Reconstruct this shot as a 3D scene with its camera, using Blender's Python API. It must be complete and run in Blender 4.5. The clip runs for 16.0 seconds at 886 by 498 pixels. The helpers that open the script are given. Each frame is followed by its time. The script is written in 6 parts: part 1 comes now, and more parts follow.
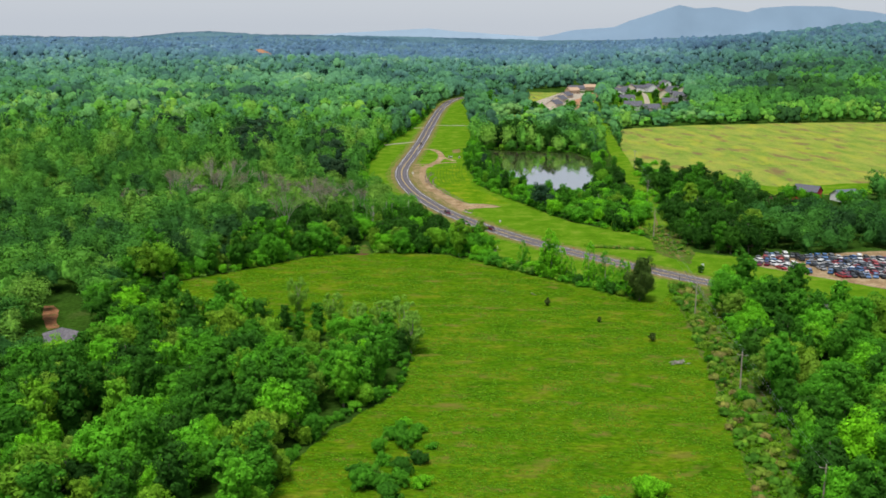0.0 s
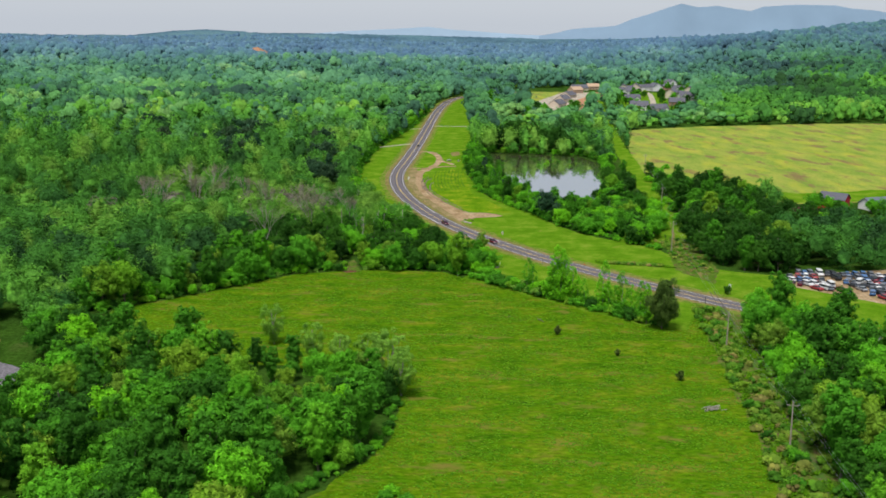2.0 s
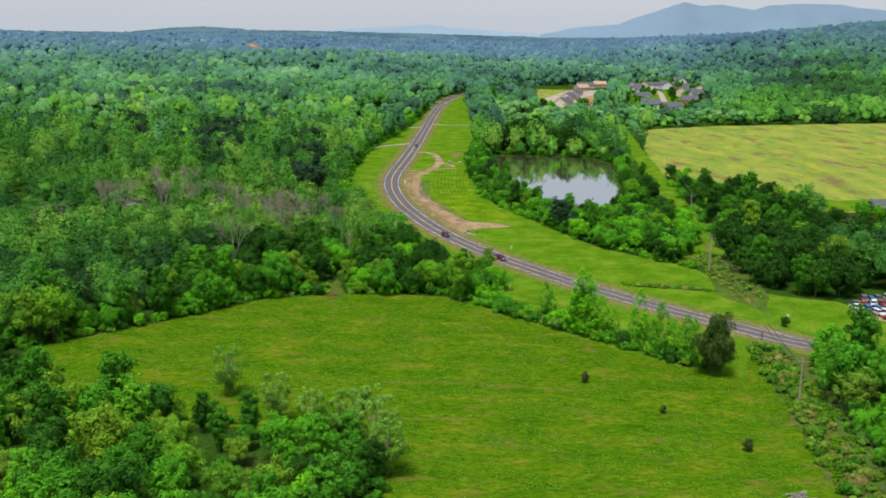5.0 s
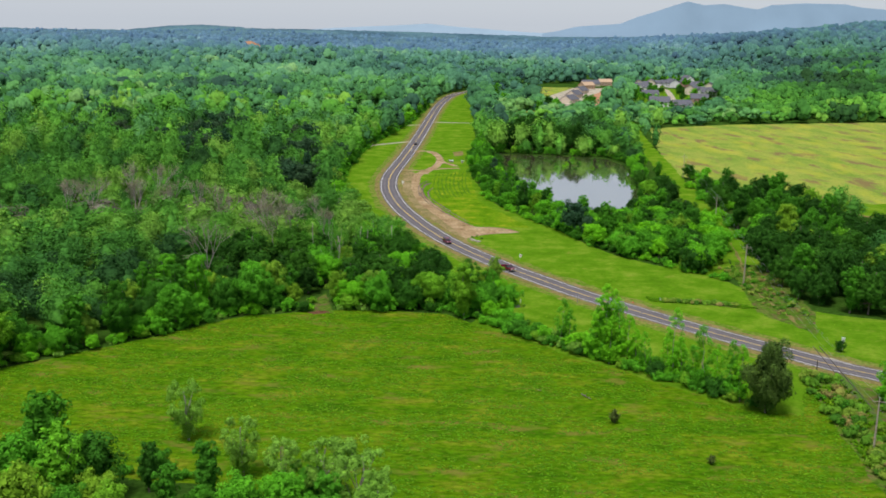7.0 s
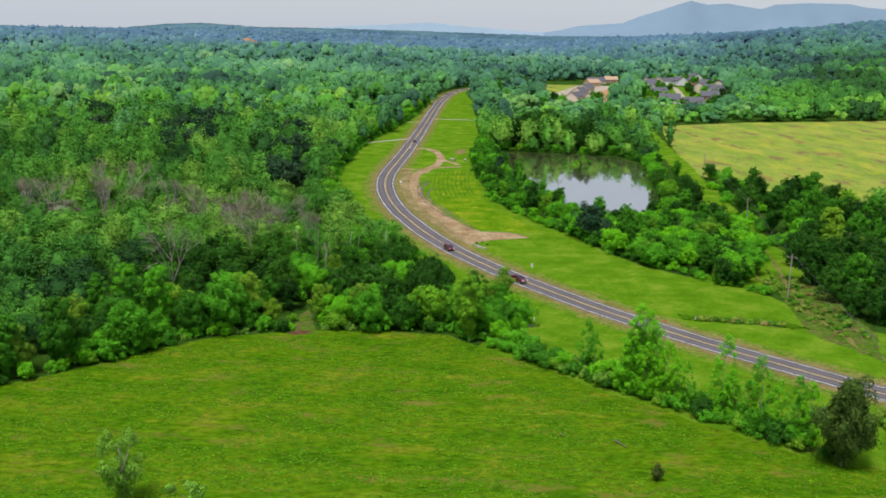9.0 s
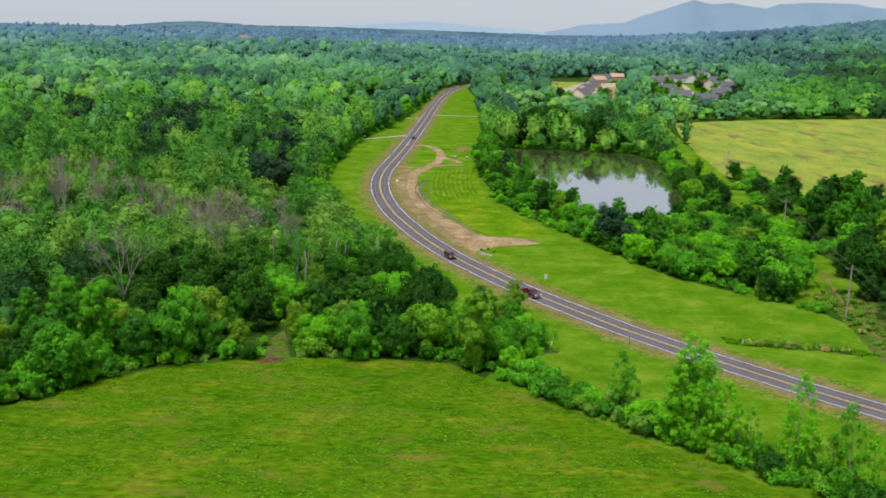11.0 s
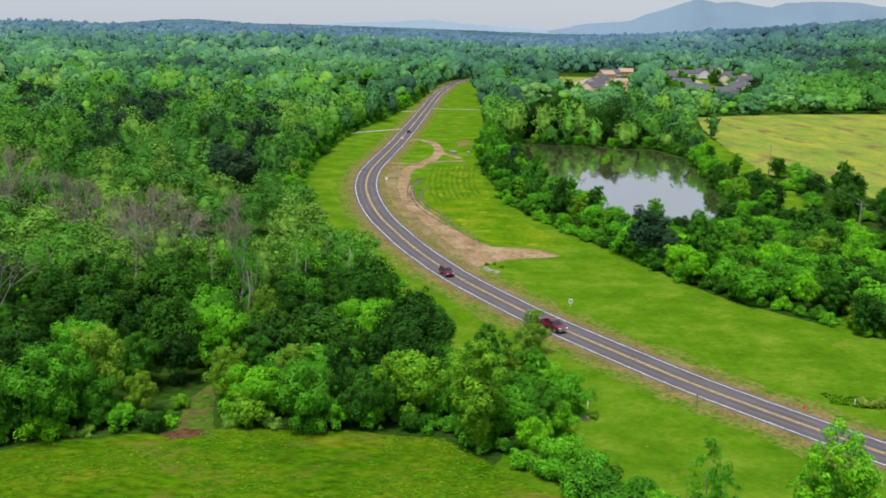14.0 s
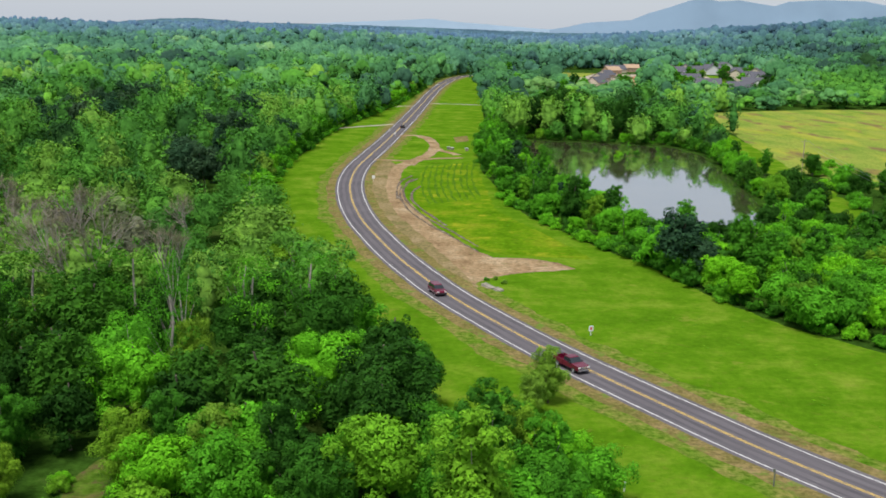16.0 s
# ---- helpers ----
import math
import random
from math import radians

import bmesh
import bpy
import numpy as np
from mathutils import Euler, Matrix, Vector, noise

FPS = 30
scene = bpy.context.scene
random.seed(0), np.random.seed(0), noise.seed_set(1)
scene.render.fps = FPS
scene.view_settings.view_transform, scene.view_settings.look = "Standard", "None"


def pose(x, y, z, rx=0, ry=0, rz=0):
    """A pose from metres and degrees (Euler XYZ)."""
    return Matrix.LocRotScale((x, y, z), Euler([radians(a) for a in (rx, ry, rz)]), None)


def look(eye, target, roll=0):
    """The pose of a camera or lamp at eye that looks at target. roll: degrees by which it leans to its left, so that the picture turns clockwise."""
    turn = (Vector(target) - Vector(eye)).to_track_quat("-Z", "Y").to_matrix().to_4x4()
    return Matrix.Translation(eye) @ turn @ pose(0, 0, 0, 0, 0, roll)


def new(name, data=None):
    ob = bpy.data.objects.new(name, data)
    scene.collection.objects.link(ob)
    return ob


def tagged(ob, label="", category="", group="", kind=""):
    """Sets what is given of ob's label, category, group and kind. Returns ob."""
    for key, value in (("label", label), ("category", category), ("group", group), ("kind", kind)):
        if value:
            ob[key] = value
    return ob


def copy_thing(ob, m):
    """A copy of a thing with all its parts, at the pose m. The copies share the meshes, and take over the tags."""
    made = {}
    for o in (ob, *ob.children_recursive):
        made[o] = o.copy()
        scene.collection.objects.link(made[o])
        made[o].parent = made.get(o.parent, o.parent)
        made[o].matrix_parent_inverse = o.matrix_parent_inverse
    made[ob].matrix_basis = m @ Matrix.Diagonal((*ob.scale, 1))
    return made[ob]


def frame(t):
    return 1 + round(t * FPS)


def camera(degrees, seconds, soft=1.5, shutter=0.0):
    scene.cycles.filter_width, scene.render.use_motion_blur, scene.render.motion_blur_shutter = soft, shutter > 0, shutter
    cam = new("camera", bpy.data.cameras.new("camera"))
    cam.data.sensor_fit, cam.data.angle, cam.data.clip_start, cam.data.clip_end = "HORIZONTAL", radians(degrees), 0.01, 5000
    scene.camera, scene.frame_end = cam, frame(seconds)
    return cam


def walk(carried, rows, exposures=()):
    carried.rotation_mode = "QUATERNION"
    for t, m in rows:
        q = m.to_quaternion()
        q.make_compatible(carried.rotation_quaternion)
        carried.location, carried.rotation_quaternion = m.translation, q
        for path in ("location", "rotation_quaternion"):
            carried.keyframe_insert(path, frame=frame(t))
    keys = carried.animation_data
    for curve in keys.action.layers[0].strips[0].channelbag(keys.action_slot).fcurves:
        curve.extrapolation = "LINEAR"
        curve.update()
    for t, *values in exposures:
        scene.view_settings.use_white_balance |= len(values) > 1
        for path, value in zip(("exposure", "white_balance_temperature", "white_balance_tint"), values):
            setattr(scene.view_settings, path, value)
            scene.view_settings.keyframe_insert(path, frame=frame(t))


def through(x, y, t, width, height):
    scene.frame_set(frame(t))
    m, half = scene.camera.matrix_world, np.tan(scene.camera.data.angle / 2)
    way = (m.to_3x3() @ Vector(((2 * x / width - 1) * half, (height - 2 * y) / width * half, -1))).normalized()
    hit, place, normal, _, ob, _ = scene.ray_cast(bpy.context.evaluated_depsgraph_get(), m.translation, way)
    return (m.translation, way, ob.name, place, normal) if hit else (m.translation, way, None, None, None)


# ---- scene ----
# The camera: a drone that glides forward over a meadow and sinks from 87 m to 45 m.
cam = camera(46.0, 16.0, 1.75)
# seconds, x, y, z, yaw, pitch, roll
ROWS = [
    (0.0, 1.825, -1.003, 87.279, -0.234, -12.129, 0.492),
    (1.0, 2.555, 19.485, 86.321, -0.243, -12.157, 0.526),
    (2.0, 2.988, 39.358, 84.941, -0.252, -12.178, 0.574),
    (3.0, 3.188, 58.777, 83.193, -0.259, -12.194, 0.635),
    (4.0, 3.215, 77.881, 81.124, -0.266, -12.204, 0.705),
    (5.0, 3.126, 96.794, 78.780, -0.270, -12.210, 0.783),
    (6.0, 2.971, 115.619, 76.206, -0.273, -12.211, 0.864),
    (7.0, 2.798, 134.444, 73.442, -0.274, -12.209, 0.948),
    (8.0, 2.650, 153.336, 70.525, -0.272, -12.204, 1.030),
    (9.0, 2.568, 172.344, 67.491, -0.267, -12.195, 1.109),
    (10.0, 2.586, 191.500, 64.371, -0.259, -12.185, 1.181),
    (11.0, 2.736, 210.816, 61.195, -0.248, -12.173, 1.245),
    (12.0, 3.044, 230.288, 57.989, -0.233, -12.160, 1.296),
    (13.0, 3.534, 249.891, 54.778, -0.213, -12.147, 1.334),
    (14.0, 4.225, 269.584, 51.581, -0.190, -12.133, 1.354),
    (15.0, 5.132, 289.306, 48.417, -0.161, -12.120, 1.354),
    (16.0, 6.265, 308.980, 45.301, -0.128, -12.108, 1.333),
]
STOPS = 0.35
walk(cam, [(t, pose(x, y, z, 90 + pitch, 0, yaw) @ pose(0, 0, 0, 0, 0, roll)) for t, x, y, z, yaw, pitch, roll in ROWS],
     [(0.0, STOPS), (16.0, STOPS)])

# ---- light: a hazy, bright overcast day ----
SUN_UP, SUN_TURN = 66.0, 205.0
world = bpy.data.worlds.new("sky")
scene.world = world
world.use_nodes = True
wn = world.node_tree
sky = wn.nodes.new("ShaderNodeTexSky")
sky.sky_type = "NISHITA"
sky.sun_disc = False
sky.sun_elevation = radians(SUN_UP)
sky.sun_rotation = radians(SUN_TURN)
sky.air_density, sky.dust_density, sky.ozone_density = 1.0, 1.0, 1.0
# a thin even cloud layer in front of the blue
cloud = wn.nodes.new("ShaderNodeMix")
cloud.data_type = "RGBA"
cloud.inputs[0].default_value = 0.82
cloud.inputs[7].default_value = (4.5, 4.9, 5.6, 1)
wn.links.new(sky.outputs[0], cloud.inputs[6])
wn.links.new(cloud.outputs[2], wn.nodes["Background"].inputs[0])
wn.nodes["Background"].inputs[1].default_value = 0.1
sun = new("sun", bpy.data.lights.new("sun", "SUN"))
sun.data.energy, sun.data.angle, sun.data.color = 3.45, radians(18), (1.0, 0.965, 0.92)
a, e = radians(SUN_TURN), radians(SUN_UP)
sun.matrix_world = look((0, 0, 300), Vector((0, 0, 300)) - Vector((math.sin(a) * math.cos(e), math.cos(a) * math.cos(e), math.sin(e))))


# ---- materials ----
def material(name, rough=0.8, spec=0.3):
    m = bpy.data.materials.new(name)
    m.use_nodes = True
    p = m.node_tree.nodes["Principled BSDF"]
    p.inputs["Roughness"].default_value = rough
    p.inputs["Specular IOR Level"].default_value = spec
    return m, m.node_tree, p


def ramp(nt, source, stops):
    r = nt.nodes.new("ShaderNodeValToRGB")
    while len(r.color_ramp.elements) < len(stops):
        r.color_ramp.elements.new(0.5)
    for el, (at, c) in zip(r.color_ramp.elements, stops):
        el.position, el.color = at, (*c, 1)
    nt.links.new(source, r.inputs[0])
    return r.outputs[0]


def grain(nt, scale, detail=4.0, rough=0.6, stretch=(1, 1, 1), turn=0.0, kind="Object"):
    tc = nt.nodes.new("ShaderNodeTexCoord")
    mp = nt.nodes.new("ShaderNodeMapping")
    mp.inputs["Scale"].default_value = stretch
    mp.inputs["Rotation"].default_value = (0, 0, radians(turn))
    n = nt.nodes.new("ShaderNodeTexNoise")
    n.inputs["Scale"].default_value, n.inputs["Detail"].default_value, n.inputs["Roughness"].default_value = scale, detail, rough
    nt.links.new(tc.outputs[kind], mp.inputs[0])
    nt.links.new(mp.outputs[0], n.inputs["Vector"])
    return n.outputs[0]


def mix(nt, fac, a, b, mode="MIX"):
    m = nt.nodes.new("ShaderNodeMix")
    m.data_type, m.blend_type = "RGBA", mode
    for sock, v in ((m.inputs[0], fac), (m.inputs[6], a), (m.inputs[7], b)):
        if isinstance(v, (int, float)):
            sock.default_value = v
        elif isinstance(v, tuple):
            sock.default_value = (*v, 1)
        else:
            nt.links.new(v, sock)
    return m.outputs[2]


def bump(nt, p, height, strength, distance):
    b = nt.nodes.new("ShaderNodeBump")
    b.inputs["Strength"].default_value, b.inputs["Distance"].default_value = strength, distance
    nt.links.new(height, b.inputs["Height"])
    nt.links.new(b.outputs[0], p.inputs["Normal"])


def ground_mat(name, stops, big, small, spots=None, streak=(1, 1, 1), turn=0.0, relief=0.3, soft=0.0, flecks=None):
    """Ground cover: a ramp over broad patches, broken by fine grain, with spots of another colour."""
    m, nt, p = material(name, 1.0, 0.0)
    base = ramp(nt, grain(nt, big, 6, 0.65, streak, turn), stops)
    fine = grain(nt, small, 5, 0.7, streak, turn)
    col = mix(nt, 0.75, base, ramp(nt, fine, [(0.34, tuple(c + soft for c in (0.34, 0.38, 0.34))), (0.64, (1.16, 1.14, 1.16))]), "MULTIPLY")
    if spots:
        scale, lo, hi, colour = spots
        col = mix(nt, ramp(nt, grain(nt, scale, 5, 0.6, streak, turn), [(lo, (0, 0, 0)), (hi, (1, 1, 1))]), col, colour)
    if flecks:
        scale, lo, hi, colour = flecks
        col = mix(nt, ramp(nt, grain(nt, scale, 6, 0.75, streak, turn + 40), [(lo, (0, 0, 0)), (hi, (0.5, 0.5, 0.5))]), col, colour)
    nt.links.new(col, p.inputs["Base Color"])
    bump(nt, p, fine, 0.6, relief)
    return m


def leaf_mat(name, stops, by_tree=True, through=0.22, var=0.36, clumps=0.0):
    """Foliage: one tone a tree, finer variation leaf by leaf, some light passing through."""
    m, nt, p = material(name, 0.75, 0.03)
    if by_tree:
        src = nt.nodes.new("ShaderNodeObjectInfo").outputs["Random"]
    else:
        at = nt.nodes.new("ShaderNodeAttribute")
        at.attribute_name = "tint"
        src = at.outputs["Fac"]
    tone = ramp(nt, src, stops)
    isl = nt.nodes.new("ShaderNodeNewGeometry").outputs["Random Per Island"]
    lo = 1.0 - var
    col = mix(nt, 1.0, tone, ramp(nt, isl, [(0.0, (lo, lo, lo)), (0.8, (1, 1, 1)), (1.0, (1.25, 1.2, 1.0))]), "MULTIPLY")
    clump = ramp(nt, grain(nt, 0.45, 2.0, 0.5), [(0.35, (0.78, 0.8, 0.8)), (0.65, (1.12, 1.1, 1.08))])
    col = mix(nt, 1.0, col, clump, "MULTIPLY")
    if clumps:
        leafy = grain(nt, clumps, 4.0, 0.7)
        col = mix(nt, 1.0, col, ramp(nt, leafy, [(0.36, (0.66, 0.69, 0.7) if clumps > 0.45 else (0.86, 0.87, 0.88)), (0.62, (1.22, 1.2, 1.12))]), "MULTIPLY")
        bump(nt, p, leafy, 0.3, 1.0)
    nt.links.new(col, p.inputs["Base Color"])
    tr = nt.nodes.new("ShaderNodeBsdfTranslucent")
    nt.links.new(mix(nt, 1.0, col, (1.1, 1.2, 0.5), "MULTIPLY"), tr.inputs[0])
    mx = nt.nodes.new("ShaderNodeMixShader")
    mx.inputs[0].default_value = through
    nt.links.new(p.outputs[0], mx.inputs[1])
    nt.links.new(tr.outputs[0], mx.inputs[2])
    nt.links.new(mx.outputs[0], nt.nodes["Material Output"].inputs[0])
    return m


def plain(name, colour, rough=0.6, metal=0.0, spec=0.4, dirt=0.25, scale=3.0):
    """Paint, metal, concrete: a base colour with faint dirt."""
    m, nt, p = material(name, rough, spec)
    p.inputs["Metallic"].default_value = metal
    d = 1 - dirt
    nt.links.new(mix(nt, 1.0, colour, ramp(nt, grain(nt, scale, 5, 0.65), [(0.3, (d, d, d * 0.97)), (0.6, (1, 1, 1))]), "MULTIPLY"), p.inputs["Base Color"])
    return m


GRASS = ground_mat("meadow_grass", [(0.3, (0.035, 0.105, 0.003)), (0.43, (0.058, 0.15, 0.003)), (0.55, (0.088, 0.172, 0.004)), (0.66, (0.15, 0.185, 0.012))],
                   0.13, 0.75, (0.16, 0.56, 0.7, (0.13, 0.125, 0.022)), (0.6, 1.15, 1), 12, 0.5, -0.08, (0.9, 0.54, 0.64, (0.15, 0.15, 0.02)))
ROUGH = ground_mat("rough_grass", [(0.3, (0.05, 0.135, 0.003)), (0.5, (0.1, 0.2, 0.006)), (0.7, (0.2, 0.24, 0.015))], 0.12, 0.9,
                   (0.14, 0.6, 0.72, (0.3, 0.3, 0.02)), (1, 1, 1), 0, 0.5, 0.2, (0.5, 0.54, 0.68, (0.14, 0.15, 0.02)))
VERGE = ground_mat("verge_grass", [(0.3, (0.048, 0.125, 0.004)), (0.5, (0.08, 0.175, 0.007)), (0.7, (0.15, 0.225, 0.02))], 0.11, 0.9,
                   (0.16, 0.63, 0.76, (0.18, 0.2, 0.03)), (1, 1, 1), 0, 0.5, 0.42, (0.5, 0.56, 0.7, (0.13, 0.14, 0.02)))
HAY = ground_mat("yellow_meadow", [(0.3, (0.12, 0.21, 0.03)), (0.5, (0.2, 0.26, 0.045)), (0.7, (0.29, 0.29, 0.06))], 0.03, 0.6,
                 (0.035, 0.54, 0.63, (0.16, 0.125, 0.05)), (2.2, 0.8, 1), 5, 0.3, 0.2, (0.025, 0.5, 0.64, (0.34, 0.33, 0.035)))
# leaf litter darkened in its colour, so gaps between crowns look shaded
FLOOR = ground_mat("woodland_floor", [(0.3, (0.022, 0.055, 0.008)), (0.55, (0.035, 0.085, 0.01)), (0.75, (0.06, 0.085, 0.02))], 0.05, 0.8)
SCRUB = ground_mat("rail_scrub", [(0.3, (0.035, 0.1, 0.008)), (0.5, (0.075, 0.14, 0.014)), (0.7, (0.15, 0.135, 0.045))], 0.25, 0.9, (0.4, 0.52, 0.64, (0.1, 0.075, 0.035)))
DIRT = ground_mat("bare_dirt", [(0.3, (0.2, 0.13, 0.07)), (0.5, (0.31, 0.215, 0.12)), (0.7, (0.43, 0.33, 0.21))], 0.14, 1.1,
                  (0.35, 0.62, 0.74, (0.14, 0.16, 0.05)))
SHOULDER = ground_mat("dry_shoulder", [(0.3, (0.12, 0.135, 0.03)), (0.5, (0.19, 0.155, 0.055)), (0.7, (0.26, 0.195, 0.09))], 0.2, 1.4,
                      (0.3, 0.55, 0.68, (0.1, 0.18, 0.025)))
DRY = ground_mat("dry_earth", [(0.3, (0.14, 0.135, 0.045)), (0.5, (0.24, 0.185, 0.09)), (0.7, (0.32, 0.245, 0.14))], 0.12, 1.1)
MIXED = ground_mat("thin_grass", [(0.35, (0.075, 0.17, 0.01)), (0.5, (0.13, 0.19, 0.025)), (0.65, (0.21, 0.19, 0.055))], 0.3, 1.2)
CLAY = ground_mat("wet_red_clay", [(0.3, (0.12, 0.07, 0.035)), (0.5, (0.24, 0.11, 0.055)), (0.7, (0.32, 0.17, 0.09))], 0.35, 1.2, (0.4, 0.55, 0.66, (0.06, 0.1, 0.02)))
REDSOIL = ground_mat("red_clay", [(0.3, (0.33, 0.15, 0.08)), (0.6, (0.44, 0.25, 0.15)), (0.8, (0.48, 0.35, 0.23))], 0.05, 0.5)
GRAVEL = ground_mat("pale_gravel", [(0.3, (0.3, 0.26, 0.2)), (0.7, (0.48, 0.42, 0.34))], 0.15, 1.2)
BALLAST = ground_mat("rail_ballast", [(0.3, (0.07, 0.08, 0.03)), (0.7, (0.15, 0.125, 0.07))], 0.4, 2.0, (0.3, 0.38, 0.5, (0.06, 0.12, 0.02)))
ASPHALT = ground_mat("asphalt", [(0.3, (0.1, 0.092, 0.1)), (0.7, (0.13, 0.12, 0.13))], 0.12, 6.0, (0.3, 0.62, 0.8, (0.17, 0.16, 0.16)), (1, 1, 1), 0, 0.005, 0.6)
WHITE_LINE = plain("white_line_paint", (0.7, 0.7, 0.68), 0.7, dirt=0.4, scale=0.8)
YELLOW_LINE = plain("yellow_line_paint", (0.62, 0.42, 0.08), 0.7, dirt=0.4, scale=0.8)
BARK = plain("bark", (0.16, 0.13, 0.1), 0.9, dirt=0.5)
GREY_BARK = plain("pale_grey_bark", (0.3, 0.27, 0.23), 0.9, dirt=0.4)
TWIG = leaf_mat("bare_twigs", [(0.0, (0.22, 0.215, 0.14)), (1.0, (0.28, 0.26, 0.18))], True, 0.1)

G_DARK, G_DEEP, G_MID, G_LEAF = (0.032, 0.115, 0.014), (0.056, 0.21, 0.017), (0.09, 0.33, 0.02), (0.13, 0.45, 0.022)
G_BRIGHT, G_OLIVE, G_PALE = (0.19, 0.55, 0.016), (0.2, 0.38, 0.026), (0.34, 0.56, 0.11)
LEAF = leaf_mat("broadleaf_foliage", [(0.0, G_DARK), (0.3, G_DEEP), (0.5, G_MID), (0.7, G_DEEP), (0.88, G_LEAF), (1.0, G_OLIVE)])
LEAF_BRIGHT = leaf_mat("bright_spring_foliage", [(0.0, G_MID), (0.5, G_LEAF), (1.0, G_BRIGHT)])
LEAF_OLIVE = leaf_mat("olive_foliage", [(0.0, (0.11, 0.3, 0.022)), (0.5, G_OLIVE), (1.0, (0.18, 0.34, 0.04))])
LEAF_PALE = leaf_mat("pale_foliage", [(0.0, (0.22, 0.44, 0.06)), (1.0, (0.17, 0.36, 0.04))])
# deep green, darkened further in its colour for the wood's shaded sides
LEAF_DEEP_SHADED = leaf_mat("deep_shaded_foliage", [(0.0, (0.02, 0.07, 0.01)), (0.6, (0.034, 0.12, 0.014)), (1.0, (0.052, 0.17, 0.016))])
LEAF_COPPER = leaf_mat("copper_foliage", [(0.0, (0.09, 0.055, 0.04)), (1.0, (0.12, 0.08, 0.05))])
NEEDLE = leaf_mat("dark_pine_needles", [(0.0, (0.028, 0.085, 0.04)), (0.6, (0.045, 0.1, 0.045)), (1.0, (0.065, 0.1, 0.05))], True, 0.1)
PINE_TOP = leaf_mat("rusty_pine_needles", [(0.0, (0.07, 0.13, 0.024)), (1.0, (0.1, 0.13, 0.032))], True, 0.1)
WOOD_TONES = ((0.0, (0.0263, 0.0741, 0.0247)), (0.2, (0.0427, 0.149, 0.0314)), (0.5, (0.0757, 0.243, 0.0347)), (0.75, (0.114, 0.32, 0.0413)), (0.9, (0.165, 0.344, 0.0496)), (0.95, (0.158, 0.161, 0.123)), (1.0, (0.198, 0.154, 0.166)))
WOODS = leaf_mat("woodland_foliage", WOOD_TONES, False, 0.22, 0.3, 0.7)
# aerial haze painted into the leaf colours, in seven steps towards blue
HAZE_TONES = ((0.0, (0.066, 0.126, 0.218)), (0.2, (0.0792, 0.151, 0.252)), (0.5, (0.0968, 0.185, 0.29)), (0.75, (0.119, 0.218, 0.318)), (0.9, (0.136, 0.239, 0.332)), (0.95, (0.114, 0.185, 0.294)), (1.0, (0.114, 0.176, 0.294)))
HAZED_LEAF = [leaf_mat("hazed_foliage", [(at, tuple(p + (q - p) * k / 6 for p, q in zip(c, d))) for (at, c), (_, d) in zip(WOOD_TONES, HAZE_TONES)], False, 0.2, 0.16 - 0.015 * k, 0.3) for k in range(7)]
BLADE = leaf_mat("grass_blades", [(0.0, (0.06, 0.19, 0.006)), (0.5, (0.11, 0.27, 0.008)), (0.8, (0.19, 0.3, 0.014)), (1.0, (0.24, 0.24, 0.045))], False, 0.35, 0.2)
WEED_LEAF = leaf_mat("weed_foliage", [(0.0, (0.05, 0.16, 0.015)), (0.4, (0.11, 0.26, 0.02)), (0.75, (0.19, 0.28, 0.035)), (1.0, (0.24, 0.19, 0.07))], False, 0.25, 0.35)


def water_mat():
    m, nt, p = material("pond_water", 0.06, 0.5)
    col = ramp(nt, grain(nt, 0.06, 4), [(0.35, (0.06, 0.058, 0.03)), (0.65, (0.095, 0.088, 0.048))])
    nt.links.new(col, p.inputs["Base Color"])
    p.inputs["IOR"].default_value = 1.5
    bump(nt, p, grain(nt, 0.5, 3), 0.02, 0.1)
    gl = nt.nodes.new("ShaderNodeBsdfGlossy")
    gl.inputs["Roughness"].default_value = 0.03
    gl.inputs["Color"].default_value = (0.95, 0.96, 0.97, 1)
    mx = nt.nodes.new("ShaderNodeMixShader")
    mx.inputs[0].default_value = 0.5
    nt.links.new(p.outputs[0], mx.inputs[1])
    nt.links.new(gl.outputs[0], mx.inputs[2])
    nt.links.new(mx.outputs[0], nt.nodes["Material Output"].inputs[0])
    return m


WATER = water_mat()


# ---- mesh helpers ----
def mesh_of(name, v, f, mat, tint=None, normals=None):
    """A mesh from arrays of corners and triangles; foliage takes the soft normals of its crown."""
    me = bpy.data.meshes.new(name)
    v, f = np.asarray(v, np.float32), np.asarray(f, np.int32)
    me.vertices.add(len(v))
    me.vertices.foreach_set("co", v.ravel())
    me.loops.add(f.size)
    me.loops.foreach_set("vertex_index", f.ravel())
    me.polygons.add(len(f))
    me.polygons.foreach_set("loop_start", np.arange(0, f.size, f.shape[1], dtype=np.int32))
    if tint is not None:
        at = me.attributes.new("tint", "FLOAT", "FACE")
        at.data.foreach_set("value", np.asarray(tint, np.float32))
    me.update(calc_edges=True)
    if normals is not None:
        me.polygons.foreach_set("use_smooth", np.ones(len(f), bool))
        me.normals_split_custom_set_from_vertices(np.asarray(normals, np.float32))
    me.materials.append(mat)
    return me


def bm_mesh(name, bm, mat, smooth=False):
    me = bpy.data.meshes.new(name)
    bm.to_mesh(me)
    bm.free()
    if smooth:
        me.shade_smooth()
    me.materials.append(mat)
    return me


def part(name, bm, mat, parent, label="", smooth=False):
    ob = new(name, bm_mesh(name, bm, mat, smooth))
    ob.parent = parent
    return tagged(ob, label)


def thing(name, label, category, group="", kind=""):
    return tagged(new(name), label, category, group, kind)


